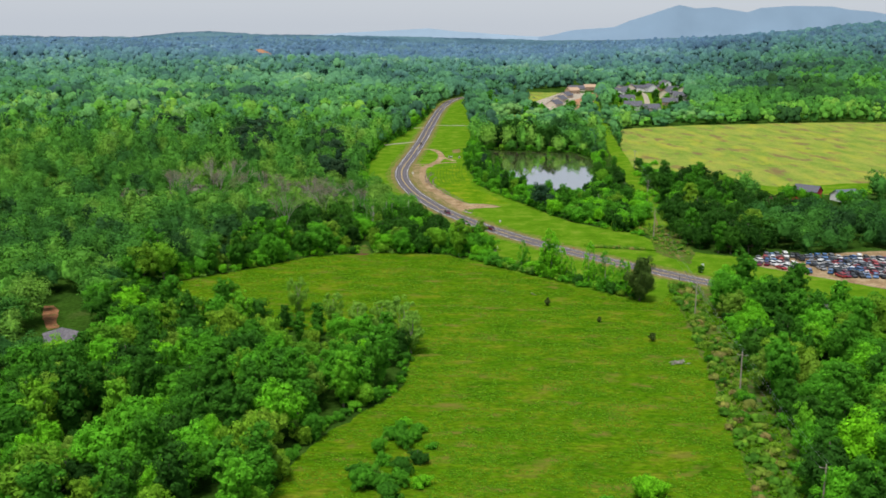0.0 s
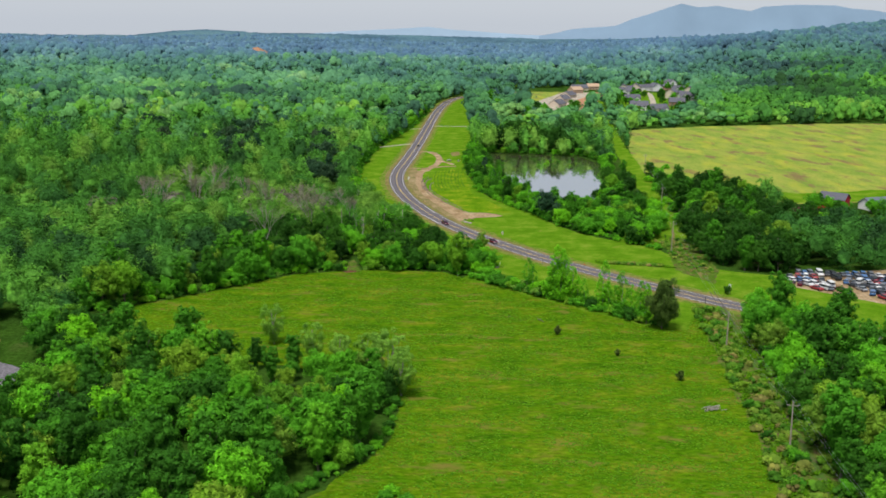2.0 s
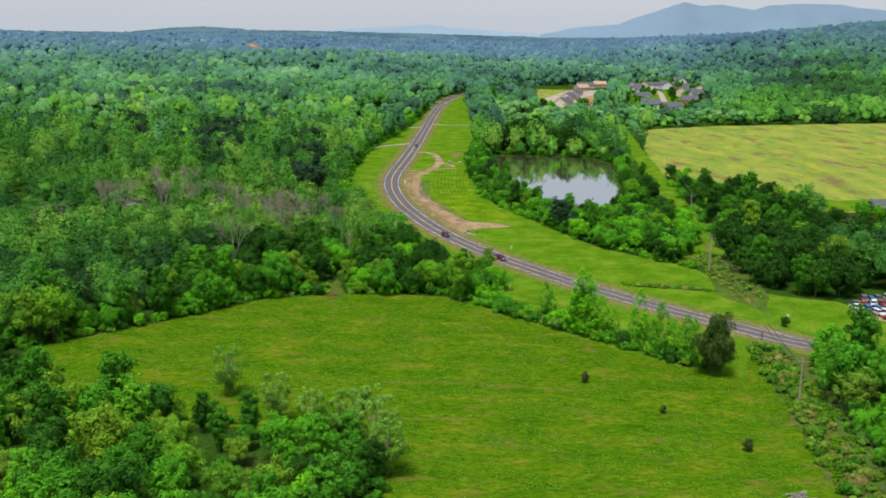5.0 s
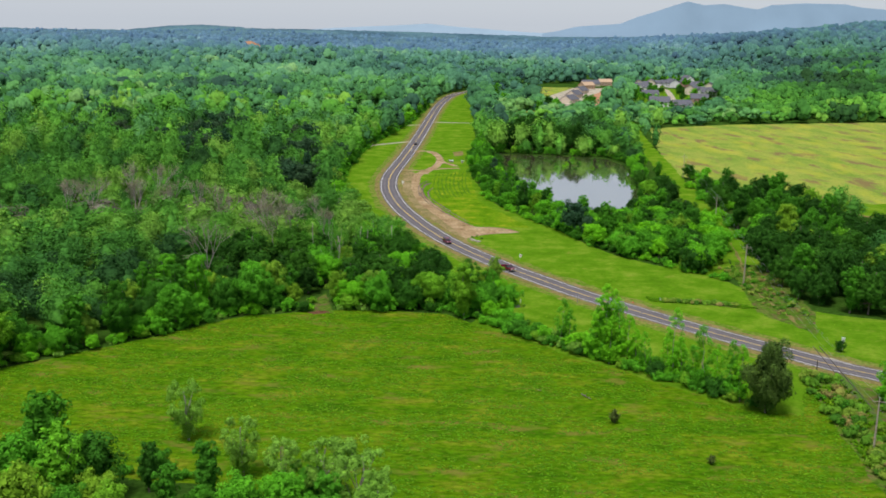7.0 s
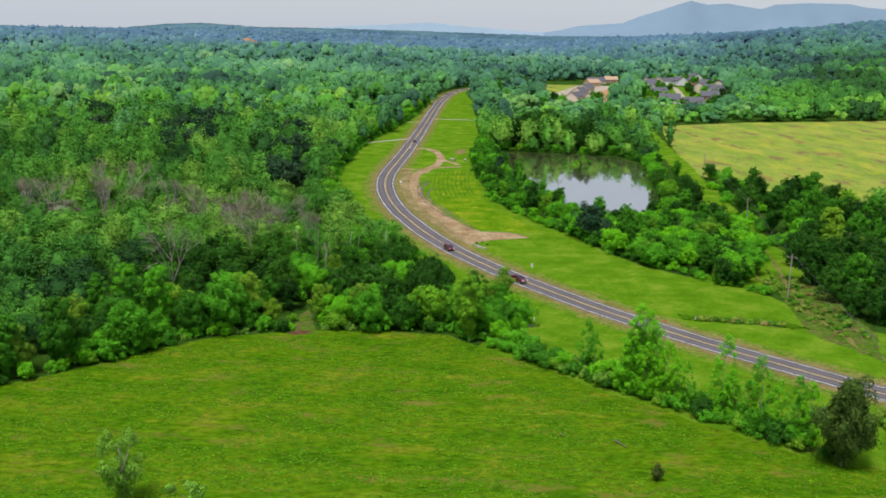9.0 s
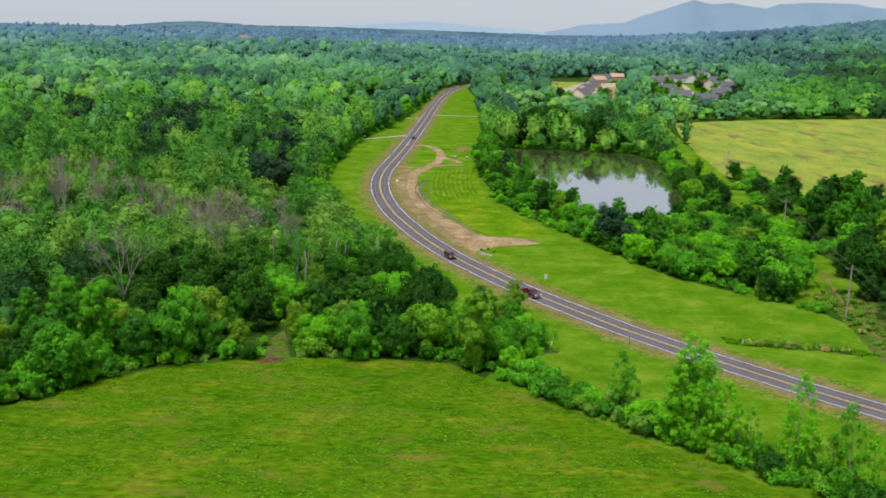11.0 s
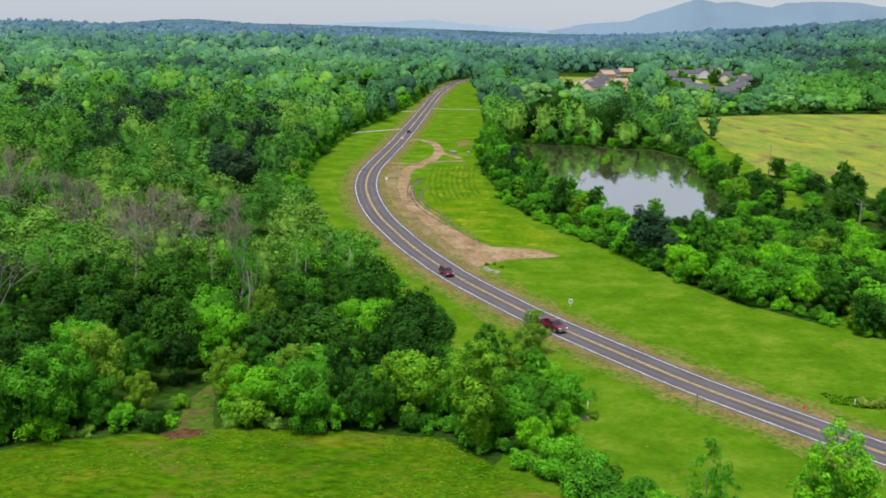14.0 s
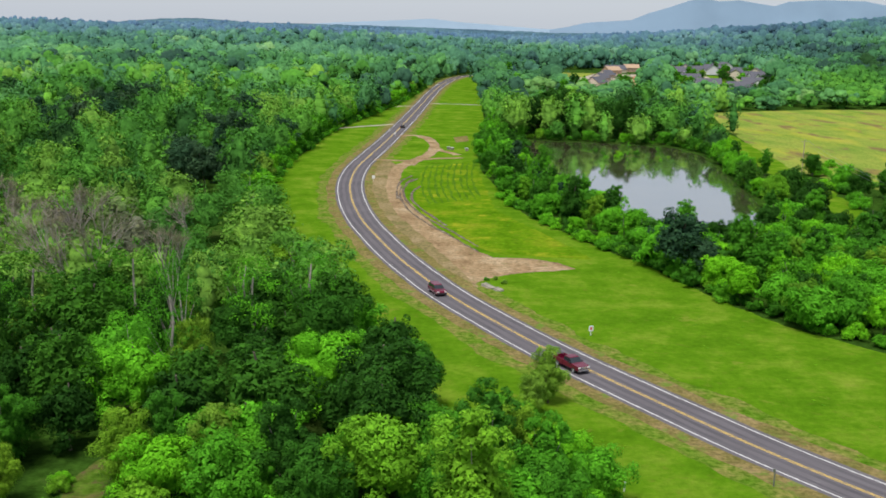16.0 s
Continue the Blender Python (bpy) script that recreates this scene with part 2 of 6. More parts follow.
def box(bm, x0, x1, y0, y1, z0, z1, bevel=0.0, top=1.0):
    """A box, its top scaled in x, with bevelled edges."""
    r = bmesh.ops.create_cube(bm, size=1)
    cx, cy, cz = (x0 + x1) / 2, (y0 + y1) / 2, (z0 + z1) / 2
    for v in r["verts"]:
        k = top if v.co.z > 0 else 1.0
        v.co = Vector((cx + v.co.x * (x1 - x0) * k, cy + v.co.y * (y1 - y0) * (1 if k == 1 else (k + 1) / 2), cz + v.co.z * (z1 - z0)))
    if bevel:
        edges = {e for v in r["verts"] for e in v.link_edges}
        bmesh.ops.bevel(bm, geom=list(edges), offset=bevel, segments=2, affect="EDGES", profile=0.6)
    return bm


def tube(bm, p0, p1, r0, r1, n=6):
    """A tapered limb between two places."""
    p0, p1 = Vector(p0), Vector(p1)
    q = (p1 - p0).to_track_quat("Z", "Y")
    rings = []
    for p, r in ((p0, r0), (p1, r1)):
        rings.append([bm.verts.new(p + q @ Vector((r * math.cos(k * 2 * math.pi / n), r * math.sin(k * 2 * math.pi / n), 0))) for k in range(n)])
    for k in range(n):
        bm.faces.new((rings[0][k], rings[0][(k + 1) % n], rings[1][(k + 1) % n], rings[1][k]))
    bm.faces.new(rings[1])
    bm.faces.new(rings[0][::-1])
    return bm


def inside(poly, x, y):
    """Which of the places x, y lie inside the outline."""
    x, y = np.asarray(x, float), np.asarray(y, float)
    res = np.zeros(x.shape, bool)
    for (x0, y0), (x1, y1) in zip(poly, poly[1:] + poly[:1]):
        if y0 != y1:
            res ^= ((y0 > y) != (y1 > y)) & (x < (x1 - x0) * (y - y0) / (y1 - y0) + x0)
    return res


def spline(pts, step):
    """A smooth line through the places, at even steps."""
    p = [Vector(q) for q in pts]
    p = [2 * p[0] - p[1]] + p + [2 * p[-1] - p[-2]]
    out = []
    for k in range(1, len(p) - 2):
        n = max(2, int((p[k + 1] - p[k]).length / step))
        for j in range(n):
            t = j / n
            out.append(0.5 * ((2 * p[k]) + (p[k + 1] - p[k - 1]) * t + (2 * p[k - 1] - 5 * p[k] + 4 * p[k + 1] - p[k + 2]) * t * t
                              + (3 * p[k] - p[k - 1] - 3 * p[k + 1] + p[k + 2]) * t ** 3))
    return out + [p[-2]]


LAYER = 0.25  # how far the thin ground layers lie apart


def ribbon(line, left, right, z, wobble=0.0, seed=0.0):
    """A strip along a line, from left to right of it; its edges may wander."""
    z *= LAYER
    bm = bmesh.new()
    last = None
    for k, p in enumerate(line):
        d = (line[min(k + 1, len(line) - 1)] - line[max(k - 1, 0)]).normalized()
        n = Vector((d.y, -d.x))
        w0 = wobble * noise.noise((p.x * 0.12, p.y * 0.12, seed)) + wobble * 0.6 * noise.noise((p.x * 0.5, p.y * 0.5, seed))
        w1 = wobble * noise.noise((p.x * 0.12, p.y * 0.12, seed + 7)) + wobble * 0.6 * noise.noise((p.x * 0.5, p.y * 0.5, seed + 7))
        pair = [bm.verts.new((*(p + n * (left + w0)), z)), bm.verts.new((*(p + n * (right + w1)), z))]
        if last:
            bm.faces.new((last[0], last[1], pair[1], pair[0]))
        last = pair
    bmesh.ops.recalc_face_normals(bm, faces=bm.faces)
    return bm


def sheet(name, outline, z, mat, label, category, step=2.0, wander=1.2, parent=None):
    """A flat piece of ground with a natural, uneven edge."""
    pts = []
    for (x0, y0), (x1, y1) in zip(outline, outline[1:] + outline[:1]):
        n = max(1, int(math.hypot(x1 - x0, y1 - y0) / step))
        for k in range(n):
            x, y = x0 + (x1 - x0) * k / n, y0 + (y1 - y0) * k / n
            s = max(1.0, math.hypot(x, y) / 400)
            w = wander * s * noise.noise_vector((x * 0.15 / s, y * 0.15 / s, z * 50)) + 0.5 * wander * noise.noise_vector((x * 0.6, y * 0.6, z * 50 + 3))
            pts.append((x + w.x, y + w.y))
    bm = bmesh.new()
    fc = bm.faces.new([bm.verts.new((x, y, z * LAYER)) for x, y in pts])
    if fc.normal.z < 0 or fc.calc_area() > 0 and sum(a[0] * b[1] - b[0] * a[1] for a, b in zip(pts, pts[1:] + pts[:1])) < 0:
        bmesh.ops.reverse_faces(bm, faces=[fc])
    bmesh.ops.triangulate(bm, faces=bm.faces[:])
    ob = new(name, bm_mesh(name, bm, mat))
    return tagged(ob, label, category, kind="structure")


# ---- the plan ----
ROAD = [(270, 190), (190, 262), (137, 311), (103.5, 346), (92.2, 356.5), (79.6, 370.8), (65.6, 387), (55, 400.5), (43.5, 416.3), (35.6, 429), (24, 448.8), (16.9, 462.8), (8.4, 481.3), (3.2, 495.2),
        (-2.8, 513.5), (-8.3, 533.8), (-11.6, 547), (-15.2, 565.5), (-17.8, 582.8), (-19.9, 602.1), (-21, 624), (-20.9, 645.6), (-19.8, 666), (-18.4, 687), (-16.2, 721), (-14.4, 754), (-12.3, 794),
        (-9.3, 858), (-6.3, 928), (-3.2, 1000), (1.1, 1084), (6, 1150), (12.7, 1215), (21, 1262), (34, 1300), (62, 1345), (110, 1390)]
MEADOW = [(-94.7, 340.9), (-87, 349.7), (-71.2, 363.1), (-56, 379.8), (-45.1, 390.5), (-20.5, 396.5), (5, 395), (16.2, 380.1), (30.6, 364.5), (49.4, 343.8), (65.3, 328), (73.8, 325.9), (83.5, 350.2), (82.4, 337.4), (76.1, 280.7), (70.9, 240.1),
          (65.8, 205.1), (58.7, 160.7), (47.9, 70.8), (-36.8, 66.8), (-34.1, 162.7), (-29.3, 182.6), (-25.4, 206.6), (-16.8, 223.1), (-7.2, 239.9), (-5.4, 264.5), (-9.4, 281.8), (-36.2, 291.3),
          (-68.5, 295.5), (-94.3, 308.9)]
VERGES = [(21.1, 395.6), (18.9, 404.2), (9.8, 409.3), (5.7, 417.5), (2.4, 434.9), (-1.8, 450.9), (-8.1, 472), (-20.3, 497.1), (-28.3, 517.2), (-34.5, 553.8), (-40.5, 595.5), (-43.8, 643.5), (-40.1, 755.6), (-20.6, 908.9), (-7.7, 1073.3), (4.9, 1205.8),
          (23.7, 1297.5), (53.4, 1373.4), (94.3, 1455.2), (116.4, 1468.1), (70.7, 1379.2), (41.4, 1296.8), (33, 1202.3), (27.9, 917.7), (25.4, 798.7), (18.1, 689.7), (18.4, 640), (26.2, 565.4), (41.6, 518.7), (45.7, 511.6), (49, 499.6), (51.7, 489.8), (55.9, 477.9), (63.5, 464.4), (70.1, 456.4),
          (88.9, 433.2), (95.6, 406.4), (111.3, 397.5), (120.4, 394.4), (152.2, 347.8), (223.8, 296.2), (313.4, 240.4), (280.3, 181.3), (163.2, 267.4), (112, 316.5), (97.7, 335.1), (84.5, 350.4), (73.8, 332.7), (65.2, 336), (49.3, 350.6), (30.5, 372.4)]
POND = [(31.7, 739.7), (52.4, 734.3), (73.9, 729.8), (96.1, 721.5), (102.1, 692.7), (98.5, 651.9), (92.6, 595), (86.7, 560.8), (76.5, 532), (64.3, 526.6), (52.1, 541.2), (46.4, 570), (38.6, 608.5), (33.1, 654.5), (29.7, 700.1)]
HAYFIELD = [(122, 672), (133, 740), (143, 829), (157, 906), (222, 944), (350, 985), (412, 991), (582, 1010), (560, 760), (400, 620), (256, 560), (176, 545), (157, 575), (133, 625)]
YARD = [(121.4, 378.1), (125, 395.2), (179.8, 408), (260.5, 413.1), (255.9, 310.1), (155.7, 344.8)]
RAIL = [(56.2, 71.2), (65.2, 136.5), (73.3, 196.7), (79.9, 248), (86.2, 304.8), (91.1, 354.8), (97.3, 419.6), (108.7, 533.8), (121.6, 674.7), (138.6, 853.9), (173.7, 1162.9), (204.2, 1372.5)]
SITE = [(62, 1262), (116, 1450), (205, 1520), (226, 1524), (215, 1400), (192, 1249), (170, 1170), (142, 1060), (118, 1040), (96, 1095), (90, 1190)]
SUBURB = [(168, 1042), (244, 1453), (279, 1563), (318, 1570), (352, 1510), (298, 1239), (232, 1032), (210, 1007)]
CLEARING = [(60.7, 935.5), (67.2, 1038.3), (85.6, 1049.6), (83.5, 947.8)]
BARN = [(167.9, 514.4), (169.2, 557.3), (230.9, 572.5), (228, 523.9)]
rail_line = spline(RAIL, 3.0)
road_line = spline(ROAD, 2.0)


def step_up(x, a, b):
    t = np.clip((x - a) / (b - a), 0, 1)
    return t * t * (3 - 2 * t)


def rise(x, y):
    """The height of the land: a flat valley, wooded hills beyond it."""
    x, y = np.asarray(x, float), np.asarray(y, float)
    side = np.interp(x / np.maximum(y, 600), [0.1, 0.17, 0.22, 0.28, 0.33, 0.38, 0.43, 0.6], [0, 18, 30, 42, 56, 78, 102, 120])
    start = np.interp(x / np.maximum(y, 600), [0.27, 0.34], [1620, 1060])
    h = side * step_up(y, start, 2300 + 30 * np.clip(side - 40, 0, 70)) * (1 - 0.6 * step_up(y, 3900, 4700))
    k = 14 * np.exp(-((x + 190) / 300) ** 2 - ((y - 1760) / 300) ** 2)
    for hx, hy, amp, sx, sy in ((-560, 2700, 20, 330, 280), (-900, 2250, 12, 420, 180), (-1050, 3150, 22, 330, 260), (-760, 3750, 24, 330, 260), (-1550, 3500, 22, 320, 300), (-300, 3500, 14, 320, 240), (-800, 2150, 8, 260, 200), (130, 2650, 5, 260, 160)):
        k = k + amp * np.exp(-((x - hx) / sx) ** 2 - ((y - hy) / sy) ** 2)
    crest = np.interp(x, [-2400, -1885, -1643, -1280, -1159, -1037, -917, -796, -433, -191, 52, 295, 537, 900], [18, 15, 11, 11, 29, 37, 32, 24, 24, 22, 18, 14, 10, 6])
    return h + (k + crest * step_up(y, 3600, 4600)) * step_up(y, 1400, 1700)


# ---- ground ----
def disc():
    """The land out to the horizon, one sheet, finest near the middle."""
    radii = np.geomspace(30, 4950, 74)
    n = 240
    ang = np.arange(n) * 2 * math.pi / n
    x, y = (radii[:, None] * np.sin(ang)).ravel(), (radii[:, None] * np.cos(ang)).ravel()
    v = np.concatenate([np.stack([x, y, rise(x, y)], 1), [[0, 0, 0]]])
    i, j = np.meshgrid(np.arange(len(radii) - 1), np.arange(n), indexing="ij")
    a, b, c, d = i * n + j, i * n + (j + 1) % n, (i + 1) * n + (j + 1) % n, (i + 1) * n + j
    k = np.arange(n)
    f = np.concatenate([np.stack([a, d, c], -1).reshape(-1, 3), np.stack([a, c, b], -1).reshape(-1, 3), np.stack([np.full(n, len(v) - 1), k, (k + 1) % n], -1)])
    f = f[:, ::-1]
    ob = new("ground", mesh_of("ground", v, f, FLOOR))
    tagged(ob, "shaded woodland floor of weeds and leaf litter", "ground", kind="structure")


disc()
sheet("meadow", MEADOW, 0.03, GRASS, "green meadow of long spring grass with yellowish patches", "meadow")
sheet("verge", VERGES, 0.05, VERGE, "bright green grass verge along the country road", "grass verge")
sheet("hedge_grass", [(11.1, 386), (30.6, 360), (49.4, 339.3), (65.3, 323.5), (73.8, 322.5), (91.1, 359.4), (78, 343.7), (65.2, 342.8), (49.3, 357.4), (30.4, 381.4), (19, 402)], 0.02, VERGE, "rank green grass under the hedgerow", "grass verge")
sheet("hayfield", HAYFIELD, 0.04, HAY, "yellow-green hayfield with brown patches", "field", 4, 1.5)
sheet("hayfield_margin", [(176, 548), (256, 563), (400, 624), (400, 668), (330, 628), (256, 598), (190, 578), (160, 600), (157, 577)], 0.09, VERGE, "greener mown strip at the edge of the hayfield", "field", 3, 1.5)
sheet("scrapyard_ground", YARD, 0.08, DIRT, "bare tan dirt under the scrapped cars", "ground", 2, 0.6)
sheet("building_site_ground", SITE, 0.06, GRAVEL, "pale graded gravel of a building site", "ground", 4, 1)
sheet("building_site_clay", [(136, 1060), (150, 1180), (164, 1262), (201, 1376), (222, 1500), (226, 1440), (206, 1340), (172, 1180), (144, 1065)], 0.1, REDSOIL, "orange clay bank of a building site", "ground", 3, 1)
sheet("building_site_grass", [(66, 1266), (118, 1434), (183, 1470), (146, 1345), (116, 1235), (98, 1150), (92, 1195)], 0.1, HAY, "yellowish grass beside a building site", "field", 3, 1)
sheet("clearing", CLEARING, 0.06, HAY, "small sunlit clearing of yellow grass among trees", "field", 3, 1)
sheet("suburb_lawn", SUBURB, 0.06, VERGE, "lawns between the suburban houses", "lawn", 4, 1)
sheet("pond", POND, 0.12, WATER, "still brown pond that mirrors the pale sky", "pond", 1.5, 1.0)
tagged(new("rail_grass", bm_mesh("rail_grass", ribbon([p for p in rail_line if p.y > 366], -5.0, 5.0, 0.07, 1.5, 8.0), VERGE)), "grassy strip beside the railway", "grass strip", kind="structure")
rail_bm = ribbon([p for p in rail_line if p.y < 346], -9.0, 5.0, 0.09, 1.2, 3.0)
tagged(new("rail_corridor", bm_mesh("rail_corridor", rail_bm, SCRUB)), "overgrown weedy strip along the railway", "scrub strip", kind="structure")
tagged(new("rail_bed", bm_mesh("rail_bed", ribbon([p for p in rail_line if p.y < 362], -0.95, 0.95, 0.155, 0.9, 5.0), BALLAST)), "brown weedy ballast bed of a railway", "rail bed", kind="structure")
sheet("rough_grass", [(-0.6, 641), (16.2, 665), (18, 608), (20.4, 570), (26, 548), (33.6, 523.6), (36, 513), (28, 514), (20, 515), (14, 522), (8, 538), (2, 555), (-1, 576), (-1.5, 605)], 0.08, ROUGH, "rough yellow-green grass inside the bend", "grass verge", 2, 1.6)
sheet("rail_bank", [(70, 444), (84, 434), (92, 440), (103, 500), (107, 560), (97, 560), (88, 505), (80, 470)], 0.065, VERGE, "rank grass bank beside the railway", "grass verge", 2, 1.2)
sheet("brush_ground", [(89, 398), (96, 380), (103, 400), (108, 452), (99, 456), (93, 432)], 0.085, SCRUB, "cut brush and dead stems beside the railway", "scrub strip", 2, 1.5)
# dirt pull-off inside the bend, with its spurs
sheet("dry_ground", [(-17, 662), (-11.6, 661), (-8.6, 650), (-8.4, 604), (-6.2, 580), (-3, 559), (1.6, 538), (6.2, 522), (9.6, 509), (11.8, 497), (13.4, 489), (10.6, 488.5), (5.4, 499), (0.6, 514), (-4.4, 533), (-9.2, 556), (-13.2, 583), (-16.2, 613), (-17.4, 638)], 0.13, DRY, "dry trampled grass between road and dirt track", "dry ground", 1.5, 0.6)
sheet("dirt_track", [(32.6, 504.3), (28.6, 509.8), (23.3, 512.8), (17.6, 513.2), (13.8, 518.2), (8.7, 532.7), (4.2, 546.7), (-0.3, 565.8), (-4, 589.2), (-6.2, 615.2), (-6, 640), (-3.5, 657.3), (-5.6, 662.9), (-9.2, 650.5), (-10.2, 632.8), (-9.6, 603.6),
                     (-7.4, 579.4), (-4.2, 558.9), (0.5, 538.2), (5.1, 521.6), (8.5, 509.2), (10.8, 497.1), (12.6, 490), (14.6, 493.5), (17.4, 497.3), (22.9, 500.6), (28.4, 502.5)],
      0.16, DIRT, "bare tan dirt pull-off beside the bend of the road", "dirt track", 1.2, 0.9)
for seed, wide, pts in ((1.0, 1.5, [(-17.1, 662.3), (-11.7, 661.8), (-5.9, 661.3), (-1.2, 665.2), (4.6, 669.4), (13.1, 672.5)]), (2.0, 2.2, [(-11.7, 741), (-5.9, 744.8), (-0.5, 734.8), (2.5, 714.7), (2.7, 694.1), (0.5, 676.6), (-2.5, 663.4), (-5.2, 650)]), (3.0, 1.5, [(2.4, 701.3), (6.5, 691.3), (12, 680.4)])):
    tagged(new("dirt_spur", bm_mesh("dirt_spur", ribbon(spline(pts, 1.5), -wide, wide, 0.18 + 0.02 * seed, 0.9, seed), DIRT)), "worn dirt spur joining the pull-off", "dirt track", kind="structure")
sheet("dirt_patch", [(9.9, 741.5), (16.1, 749.7), (16.2, 727.7), (10.9, 722.5)], 0.12, SHOULDER, "worn patch of dry earth in the grass", "dirt track", 1.5, 1)


# ---- road ----
def strip(name, a, b, z, mat, label, category, wobble=0.0, seed=1.0, line=None):
    return tagged(new(name, bm_mesh(name, ribbon(line or road_line, a, b, z, wobble, seed), mat)), label, category, kind="structure")


for k, (a, b) in enumerate(((-6.5, -3.3), (3.3, 6.4))):
    strip("shoulder", a, b, 0.14, SHOULDER, "dry tan grass and gravel shoulder of the road", "road shoulder", 0.7, 2.0 + k)
for k, (a, b) in enumerate(((-9.2, -5.2), (5.2, 8.8))):
    strip("shoulder_grass", a, b, 0.12, MIXED, "thin yellowing grass beyond the road shoulder", "grass verge", 1.3, 4.0 + k)
strip("road", -4.1, 4.1, 0.17, ASPHALT, "grey two-lane asphalt road with painted lines", "road", 0.12, 6.0)
ASPHALT_WORN = ground_mat("worn_asphalt", [(0.3, (0.078, 0.072, 0.08)), (0.7, (0.108, 0.1, 0.108))], 0.1, 5.0, None, (1, 1, 1), 0, 0.005, 0.6)
for a in (-2.55, -1.0, 1.0, 2.55):
    strip("tyre_wear", a - 0.32, a + 0.32, 0.187, ASPHALT_WORN, "darker worn wheel track in the asphalt", "road surface", 0.25, a)
strip("road_line_white", -3.45, -3.3, 0.2, WHITE_LINE, "white painted edge line of the road", "road marking")
strip("road_line_white", 3.3, 3.45, 0.2, WHITE_LINE, "white painted edge line of the road", "road marking")
strip("road_line_yellow", -0.22, -0.08, 0.2, YELLOW_LINE, "yellow painted centre line of the road", "road marking")
strip("road_line_yellow", 0.08, 0.22, 0.2, YELLOW_LINE, "yellow painted centre line of the road", "road marking")
for a, b in (((-45.8, 760.6), (-15.6, 792.6)), ((-23.4, 896.9), (-10.5, 904)), ((-7.6, 926.6), (27.9, 924.9))):
    strip("driveway", -1.6, 1.6, 0.15, GRAVEL, "pale gravel driveway joining the road", "driveway", 0.3, 3.0, spline([a, ((a[0] + b[0]) / 2, (a[1] + b[1]) / 2 + 1), b], 2))
sheet("scrub_patch", [(87.8, 400.4), (97.8, 398.7), (103.5, 421.9), (107, 453.2), (98, 460.9), (91.2, 433.6)], 0.1, SCRUB, "brown tangled scrub beside the railway", "scrub strip", 1.5, 1.2)
strip("ditch", -0.6, 0.6, 0.1, SCRUB, "dark overgrown drainage ditch in the verge", "ditch", 0.9, 2.0, spline([(62.7, 411.6), (69.2, 409.3), (76.8, 407.8), (83.4, 404.3)], 1.5))
near_rail = [p for p in rail_line if 328 < p.y < 372]
RAILSTEEL = plain("rusty_rail_steel", (0.09, 0.07, 0.06), 0.5, 0.6)
for off in (-0.75, 0.75):
    bm = ribbon(near_rail, off - 0.06, off + 0.06, 0.15)
    r = bmesh.ops.extrude_face_region(bm, geom=bm.faces[:])
    bmesh.ops.translate(bm, vec=(0, 0, 0.12), verts=[g for g in r["geom"] if isinstance(g, bmesh.types.BMVert)])
    tagged(new("rail", bm_mesh("rail", bm, RAILSTEEL)), "rusty steel rail crossing the road", "rail", "rails", "structure")
street = spline([(209, 1018), (223, 1114), (245, 1232), (268, 1368), (276, 1460)], 6)
strip("suburb_street", -3.2, 3.2, 0.3, GRAVEL, "pale concrete street between the suburban houses", "street", 0.2, 4.0, street)
strip("dirt_path", -0.35, 0.4, 0.2, SHOULDER, "narrow worn dirt path through the scrub", "dirt track", 0.9, 5.0, spline([(94.2, 390), (95, 400.5), (94, 408.5), (94.5, 428.4), (99.1, 456.4), (105, 490.9)], 2))
sheet("crossing_apron", [(85.1, 357.3), (88.9, 355.1), (96.6, 349.4), (99.4, 353.8), (93.3, 362.1), (88.9, 365.9)], 0.16, GRAVEL, "pale gravel apron at the railway crossing", "road shoulder", 1, 0.4)


# ---- trees ----
def unit(rng, n):
    d = rng.normal(size=(n, 3))
    return d / np.linalg.norm(d, axis=1)[:, None]


def spray(rng, lobes, n, size, outward=0.95, squash=1.0, up=0.3, loose=0.5, rounded=0.1):
    """Small leaf sprays (triangles) over the skins of the lobes: n of them, about size across."""
    c, r = lobes[:, :3], lobes[:, 3]
    k = rng.choice(len(lobes), n, p=r ** 2 / (r ** 2).sum())
    d = unit(rng, n)
    d[:, 2] = np.where(d[:, 2] < -0.55, -d[:, 2], d[:, 2])
    reach = 1.0 + 0.22 * np.sin(d[:, 0] * 7 + k) * np.cos(d[:, 1] * 6 + 2 * k) + rng.normal(0, 0.09, n)
    at = c[k] + d * (r[k] * reach)[:, None] * np.array([1, 1, squash])
    nrm = d * outward + np.array([0, 0, up]) + unit(rng, n) * loose
    nrm /= np.linalg.norm(nrm, axis=1)[:, None]
    t = np.cross(nrm, unit(rng, n))
    t /= np.linalg.norm(t, axis=1)[:, None] + 1e-9
    b = np.cross(nrm, t)
    ang = rng.uniform(0, 6.28, n)[:, None] + np.array([0, 2.1, 4.2]) + rng.normal(0, 0.35, (n, 3))
    rad = size * rng.uniform(0.45, 0.95, (n, 3))
    v = at[:, None, :] + (np.cos(ang) * rad)[..., None] * t[:, None, :] + (np.sin(ang) * rad)[..., None] * b[:, None, :]
    soft = d * (0.95 - 0.8 * rounded) + nrm * (0.6 - 0.5 * rounded) + np.array([0, 0, 0.7 * rounded]) + 0.8 * rounded * np.stack([at[:, 0], at[:, 1], at[:, 2] - at[:, 2].mean()], 1) / (np.abs(at - at.mean(0)).max() + 1e-6)
    soft /= np.linalg.norm(soft, axis=1)[:, None] + 1e-9
    return v.reshape(-1, 3), np.arange(3 * n).reshape(-1, 3), np.repeat(soft, 3, 0)


